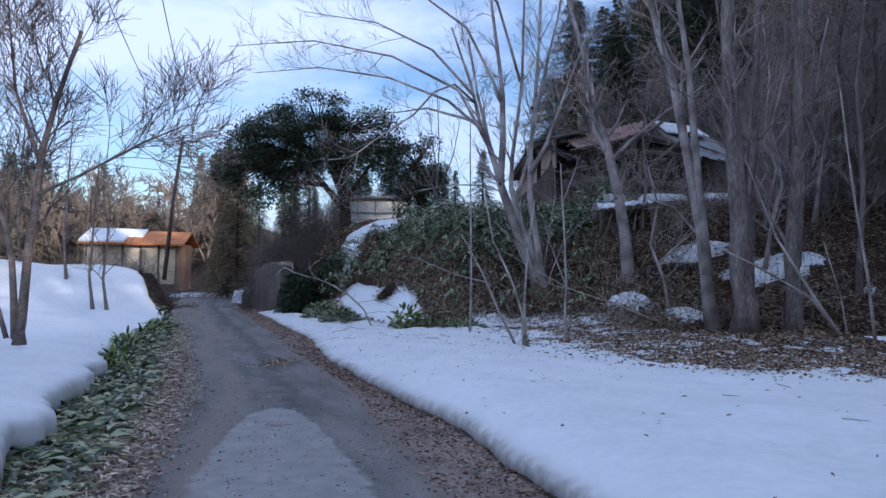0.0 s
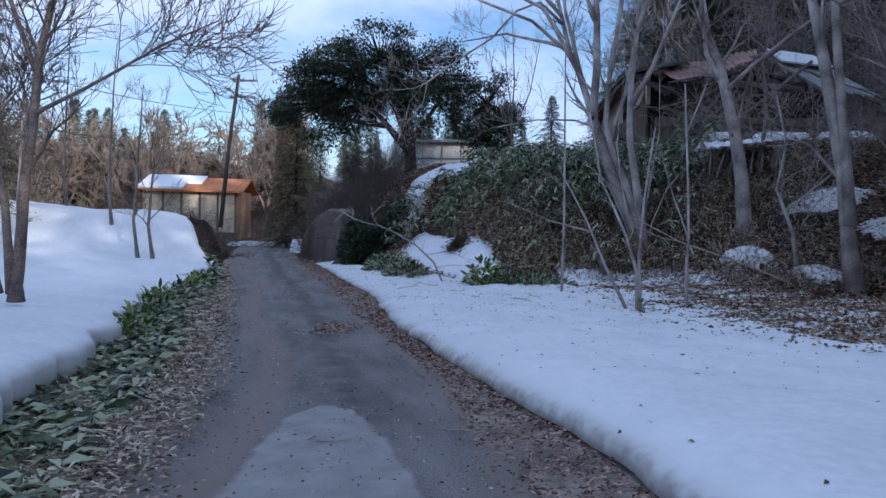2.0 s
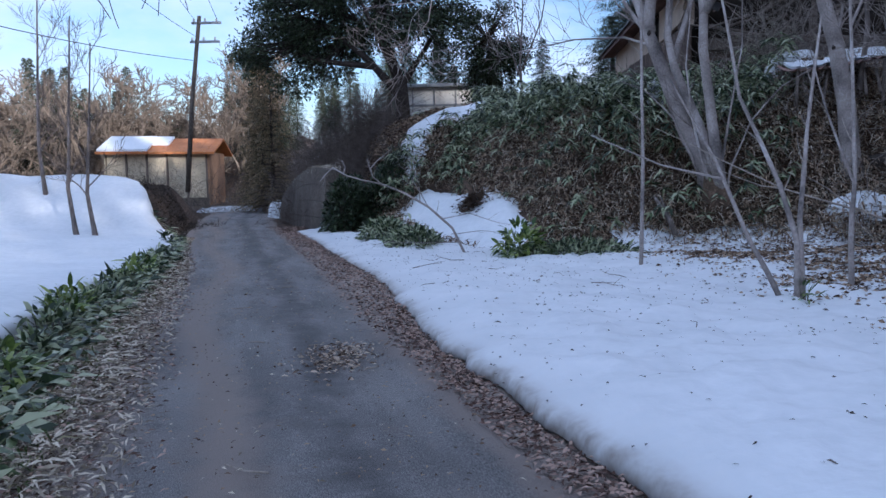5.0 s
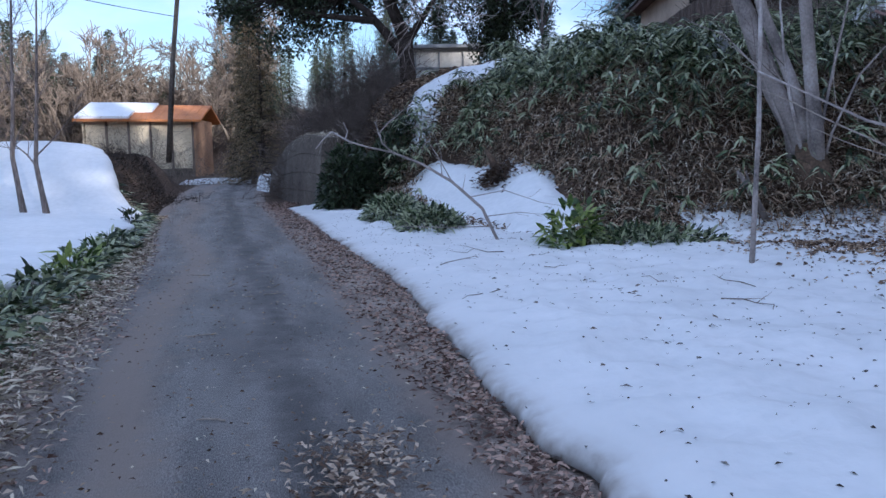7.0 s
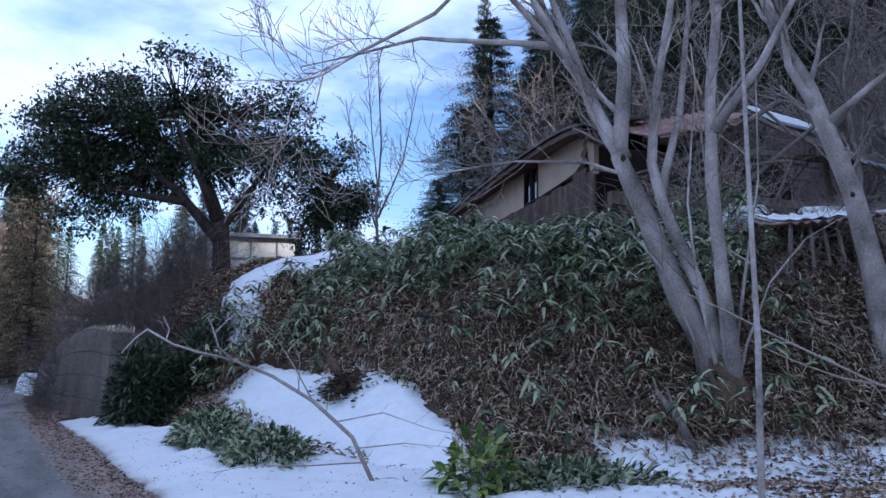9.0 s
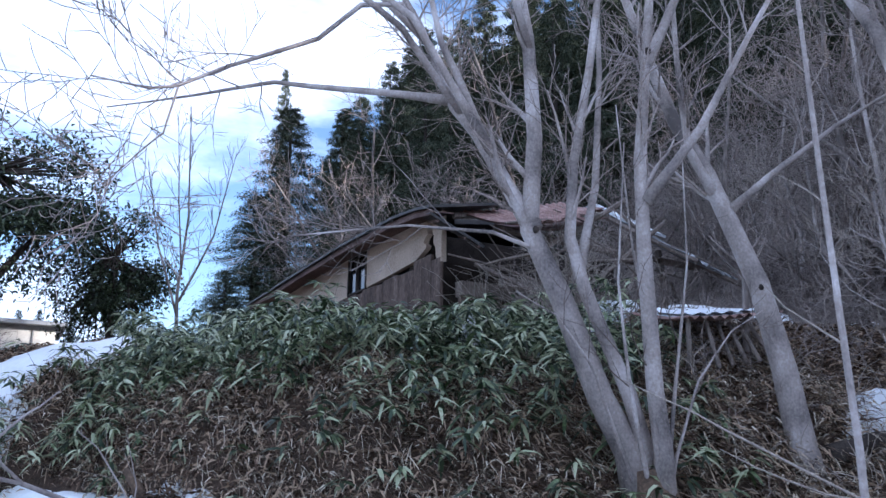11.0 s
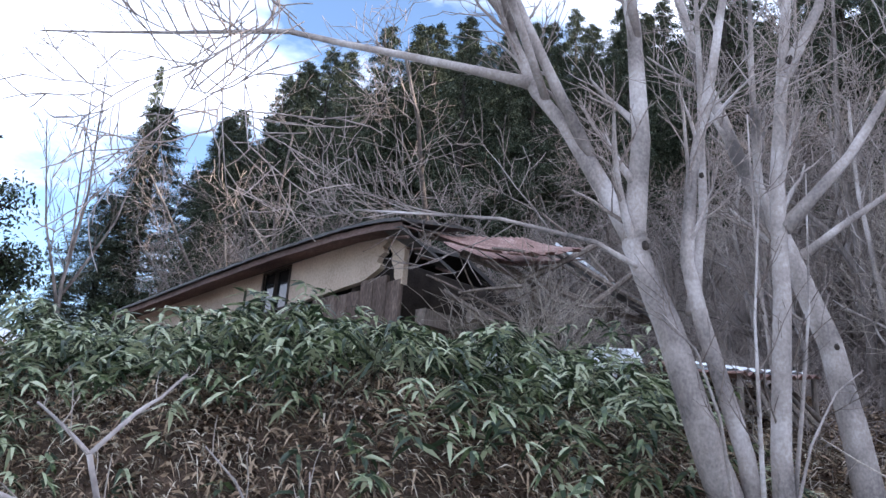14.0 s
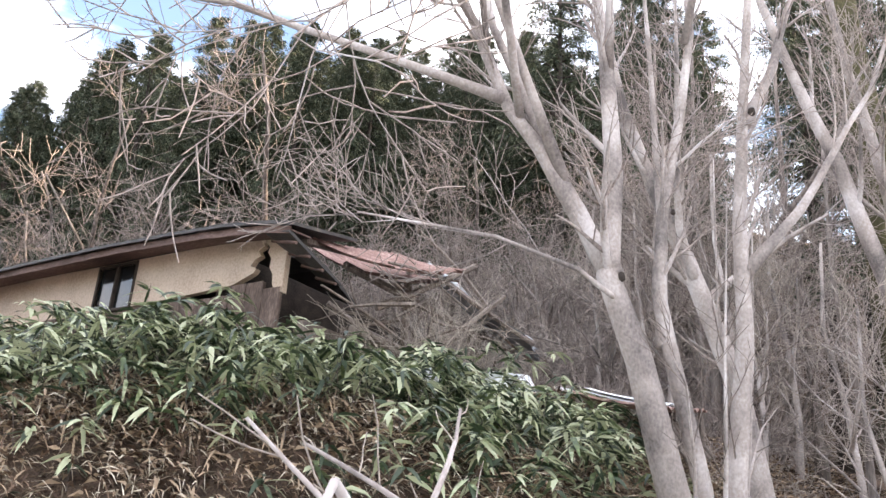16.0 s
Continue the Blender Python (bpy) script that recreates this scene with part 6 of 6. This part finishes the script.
flat_leaves("verge_litter", x, y, land(x, y) + 0.052 + rb.uniform(0, 0.03, len(x)), rb, M_RDRY, 0.06, 0.02, "brown fallen leaves on the edge of the lane", 0.5)
x, y = verge(5000, 0.1, 1.0, 1, 27, edge_l, foot_l, rb)
flat_leaves("verge_grass", x, y, land(x, y) + 0.04, rb, M_GRASS, 0.22, 0.014, "thin winter grass along the lane", 1.2, 0.4)
x, y = verge(14000, -0.4, 1.0, 1, 32, edge_r, foot_r, rb)
flat_leaves("verge_litter", x, y, land(x, y) + 0.05 + rb.uniform(0, 0.02, len(x)), rb, M_RDRY, 0.06, 0.02, "brown fallen leaves between lane and snow", 0.4)
x, y = verge(4200, 0.1, 0.98, 1, 34, edge_l, edge_r, rb)
flat_leaves("road_leaves", x, y, land(x, y) + 0.078, rb, M_DRY, 0.036, 0.013, "small brown leaves and bits scattered on the lane", 0.25)
x, y = verge(1500, 0, 1, 1, 34, edge_l, edge_r, rb)
flat_leaves("road_leaves", x, y, land(x, y) + 0.078, rb, M_STRAW, 0.04, 0.012, "single pale leaves scattered on the lane", 0.2)
n = 620
x, y = -2.70 + rb.normal(0, 0.15, n), 13.2 + rb.normal(0, 0.26, n)
flat_leaves("leaf_heap", x, y, land(x, y) + 0.075 + 0.05 * np.exp(-((x + 2.75) ** 2 + (y - 13.35) ** 2) / 0.12) * rb.uniform(0, 1, n), rb, M_PDRY, 0.06, 0.018, "heap of dry leaves in the middle of the lane", 0.5)


def leafy_bush(name, label, centre, half, n, seed, material, size, width, droop=0.3, rise=0.35):
    rng = np.random.default_rng(seed)
    top = thing(name, label, "shrub", at=(centre[0], centre[1], float(land(centre[0], centre[1]))))
    c, h = np.array(centre, float), np.array(half, float)
    u = rng.normal(0, 1, (n, 3))
    u[:, 2] = np.abs(u[:, 2])
    u /= np.linalg.norm(u, axis=1)[:, None]
    p = c[None] * np.array([1, 1, 0]) + u * h * (rng.uniform(0.3, 1, (n, 1)) ** 0.5)
    p[:, 2] += land(p[:, 0], p[:, 1])
    st, fo = Mesh(), Mesh()
    for k in range(0, n, 14):
        tube(st, [(centre[0] + u[k, 0] * h[0] * 0.4, centre[1] + u[k, 1] * h[1] * 0.4, float(land(centre[0], centre[1])) - 0.05), tuple(p[k])], [0.009, 0.004], 4, cap=False)
    d = u + rng.normal(0, 0.5, (n, 3)) + np.array([0, -0.2, rise - 0.3])
    blades(fo, p, d, size * 1.1, width, droop, rng)
    for ob in (part("stalk_cluster", st, M_TWIG, top, kind="stuff"), part("foliage", fo, material, top, kind="stuff")):
        ob.location = -top.location
    return top


leafy_bush("bush", "low mound of drooping green bamboo leaves at the snow edge", (-3.0, 23.2, 0), (0.65, 0.9, 0.5), 1500, 401, M_SASA, 0.22, 0.05, 0.5)
leafy_bush("bush", "low mound of green bamboo leaves along the bank", (-3.8, 25.2, 0), (0.6, 1.3, 0.6), 1700, 402, M_SASA, 0.22, 0.05, 0.5)
leafy_bush("bush", "dark green bush beside the concrete wall", (-5.35, 29.0, 0), (0.65, 1.3, 1.6), 3600, 403, M_EVER, 0.20, 0.06, 0.3)
leafy_bush("bush", "dark green bush below the evergreen", (-4.6, 30.4, 0), (0.9, 1.4, 0.8), 2200, 404, M_EVER, 0.20, 0.06, 0.3)
leafy_bush("broadleaf_shrub", "bright green broadleaf shrub pressed down by snow", (-0.9, 20.6, 0), (0.5, 0.5, 0.75), 260, 405, M_SHRUB, 0.24, 0.085, 0.3)
leafy_bush("bush", "spreading low green shrub with dead stalks at the snow edge", (0.0, 20.6, 0), (1.3, 0.6, 0.4), 1800, 406, M_SASA, 0.2, 0.045, 0.4)
leafy_bush("fern_tuft", "small green tuft at the foot of the sapling clump", (1.55, 14.95, 0), (0.22, 0.2, 0.4), 90, 407, M_SHRUB, 0.22, 0.03, 0.5)
for k in range(9):
    y = 12.6 + 1.05 * k
    leafy_bush("bush", "low green leaves pushing out along the snow bank", (float(np.interp(y, LS_Y, LS_X)) + 0.28, y, 0), (0.3, 0.5, (0.42, 0.3, 0.36)[k % 3]), 170, 430 + k, M_SASA if k % 3 else M_SHRUB, 0.22, 0.055, 0.4)
for k, (x, y) in enumerate([(-7.5, 20.6), (-8.6, 24.2), (-6.5, 16.0)]):
    leafy_bush("broadleaf_shrub", "small broadleaf evergreen seedling beside the snow bank", (x, y, 0), (0.22, 0.25, 0.4), 80, 420 + k, M_EVER if k % 2 else M_SHRUB, 0.18, 0.06, 0.3)

# ---- fallen branches, log, stump and the rest ----
def stick(name, label, pts, r, seed, material=M_PBARK, forks=2, group=""):
    rng = np.random.default_rng(seed)
    top = thing(name, label, "branch", group, pts[0])
    o = np.array(pts[0], float)
    p = np.array(pts, float) - o
    m = Mesh()
    tube(m, p, np.linspace(r, r * 0.45, len(p)), 7)
    part("stem", m, material, top)
    for k in range(forks):
        i = 1 + k % (len(p) - 1)
        m = Mesh()
        tube(m, bend(rng, p[i], p[i] - p[i - 1] + rng.normal(0, 0.25, 3), np.linalg.norm(p[-1]) * 0.4, 4, 0.12, 0.02), np.linspace(r * 0.6, r * 0.2, 5), 5)
        part("fork", m, material, top)
    return top


stick("broken_stump", "splintered grey broken stump on the bank", [(1.9, 21.2, 0.15), (1.75, 21.4, 0.6), (1.55, 21.6, 0.95)], 0.06, 504, M_BARK, 1)
stick("fallen_branch", "long bare branch hanging over the leaf-strewn snow", [(5.2, 19.0, 0.35), (4.2, 19.4, 0.75), (3.2, 19.9, 1.1), (2.4, 20.3, 1.55)], 0.022, 505, M_PTWIG, 3)
stick("broken_stump", "short rotten reddish stump standing in the snow patch", [(-1.75, 26.35, 0.75), (-1.88, 26.5, 1.08), (-2.02, 26.62, 1.28)], 0.10, 506, M_MOSS, 0)
log = thing("fallen_log", "old mossy log lying along the terrace", "log", at=(5.4, 21.75, float(land(5.4, 21.75)) + 0.12))
m = Mesh()
tube(m, [(0, 0, 0), (0.9, -0.05, 0.16), (1.8, 0.1, 0.22), (2.7, 0.25, 0.2)], [0.14, 0.15, 0.14, 0.12], 9)
part("trunk", m, M_DBARK, log)
log = thing("fallen_log", "leaning grey log on the bank", "log", at=(3.9, 22.3, 1.15))
m = Mesh()
tube(m, [(0, 0, 0), (0.7, 0.4, 0.35), (1.3, 0.75, 0.7)], [0.09, 0.085, 0.07], 8)
part("trunk", m, M_BARK, log)
for k, (x, y, a, l) in enumerate([(-0.35, 15.95, -0.5, 0.4), (0.2, 16.9, 2.4, 0.3), (-1.9, 19.6, 3.6, 0.5), (-2.6, 18.6, 0.7, 0.45)]):
    f = np.linspace(0, 1, 4)
    xs, ys = x + f * l * math.cos(a) + 0.04 * np.sin(5 * f + k), y + f * l * math.sin(a) + 0.04 * np.sin(4 * f)
    stick("fallen_twig", "thin dark forked twig lying on the snow", np.stack([xs, ys, snow_top(xs, ys) + 0.006 + 0.02 * f], 1), 0.006, 520 + k, M_TWIG, 3, "forked twigs on the snow")
rt = np.random.default_rng(77)
for k in range(22):
    x, y = rt.uniform(-2.8, 5.5), rt.uniform(6, 22)
    if float(snow_top(np.array([x]), np.array([y]))[0]) < float(land(x, y)) + 0.05:
        continue
    a, l = rt.uniform(0, 6.28), rt.uniform(0.12, 0.5)
    m = Mesh()
    xs = x + np.linspace(0, 1, 4) * l * math.cos(a) + rt.normal(0, 0.02, 4)
    ys = y + np.linspace(0, 1, 4) * l * math.sin(a) + rt.normal(0, 0.02, 4)
    zs = snow_top(xs, ys) + 0.008
    tube(m, np.stack([xs, ys, zs], 1), [0.004, 0.004, 0.003, 0.002], 5)
    tagged(part("twig", m, M_TWIG), "thin dark twig lying on the snow", "twig", "twigs on the snow")
for k in range(26):
    u = rt.uniform(5, 30)
    f = rt.uniform(-0.9, 0.9)
    x, y = float(road_x(u)) + f, u
    a, l = rt.uniform(0, 6.28), rt.uniform(0.1, 0.3)
    m = Mesh()
    xs = x + np.linspace(0, 1, 4) * l * math.cos(a) + rt.normal(0, 0.015, 4)
    ys = y + np.linspace(0, 1, 4) * l * math.sin(a) + rt.normal(0, 0.015, 4)
    tube(m, np.stack([xs, ys, land(xs, ys) + 0.076], 1), [0.006, 0.005, 0.005, 0.003], 5)
    tagged(part("twig", m, M_PTWIG), "short pale twig lying on the lane", "twig", "twigs on the lane")
# crumpled white sheet caught among the bamboo
g = np.linspace(-1, 1, 25)
A, B = np.meshgrid(g, g, indexing="ij")
R = np.sqrt(A * A + B * B)
m = Mesh()
WX, WY = 2.2 + 0.26 * A + 0.05 * wob(A, B, 0.3, 1.0), 24.95 + 0.2 * B + 0.05 * wob(B, A, 0.3, 2.0)
WZ = land(WX, WY) + 0.72 * np.clip(1.15 - R, 0, 1) ** 0.5 + 0.07 * wob(A, B, 0.22, 3.0) + 0.04 * wob(A, B, 0.1, 5.0) - 0.03
k = np.arange(24)
i, j = np.meshgrid(k, k, indexing="ij")
m.add(np.stack([WX, WY, WZ], -1).reshape(-1, 3), np.stack([i * 25 + j, (i + 1) * 25 + j, (i + 1) * 25 + j + 1, i * 25 + j + 1], -1).reshape(-1, 4))
tagged(part("plastic_sheet", m, M_VINYL, None, "crumpled white plastic sheet caught among the bamboo", smooth=False), category="sheet")
# dark boulder half under snow
m = Mesh()
th, ph = np.meshgrid(np.linspace(0, 2 * np.pi, 19), np.linspace(0.05, 1.57, 8), indexing="ij")
rr = 0.55 + 0.08 * np.sin(3 * th + 1) + 0.06 * np.sin(5 * th + 4 * ph)
V = np.stack([rr * np.cos(th) * np.sin(ph) * 1.5, rr * np.sin(th) * np.sin(ph), rr * np.cos(ph) * 1.2 - 0.1], -1)
i, j = np.meshgrid(np.arange(18), np.arange(7), indexing="ij")
m.add(V.reshape(-1, 3), np.stack([i * 8 + j, i * 8 + j + 1, (i + 1) * 8 + j + 1, (i + 1) * 8 + j], -1).reshape(-1, 4))
ob = part("boulder", m, M_DBARK, None, "dark earthy boulder emerging from the snow")
ob.location = (-14.8, 22.0, 0.4)
ob.scale = (0.8, 0.8, 0.75)
tagged(ob, category="rock")

# dry grass hanging over the retaining wall
u = rb.uniform(0.1, 1, 900)
wx = np.interp(u, np.linspace(0, 1, len(WP)), [k[0] for k in WP]) + rb.uniform(0.3, 0.9, 900)
wy = np.interp(u, np.linspace(0, 1, len(WP)), [k[1] for k in WP]) + rb.uniform(-0.1, 0.3, 900)
wz = np.maximum(np.interp(u, np.linspace(0, 1, len(WP)), [k[2] for k in WP]), land(wx, wy))
m = Mesh()
leaves(m, np.stack([wx, wy, wz], 1), rb.normal(0, 1, (900, 3)) * np.array([1, 1, 0.3]) + np.array([-0.9, -0.5, 0.2]), 0.34, 0.014, 0.8, rb)
tagged(part("dry_grass", m, M_STRAW, None, "dry grass hanging over the concrete wall", kind="stuff"), category="grass")


# ---- dark earth and wet leaves showing through the snow patch ----
rk = np.random.default_rng(77)
x, y = -1.82 + rk.normal(0, 0.12, 700), 25.9 + rk.normal(0, 0.28, 700)
x = x - 0.35 * (y - 25.9)
flat_leaves("leaf_patch", x, y, land(x, y, 0.3) + 0.20 + rk.uniform(0, 0.05, 700), rk, M_SOIL, 0.15, 0.06, "dark earth and wet leaves melted through the snow", 0.5)
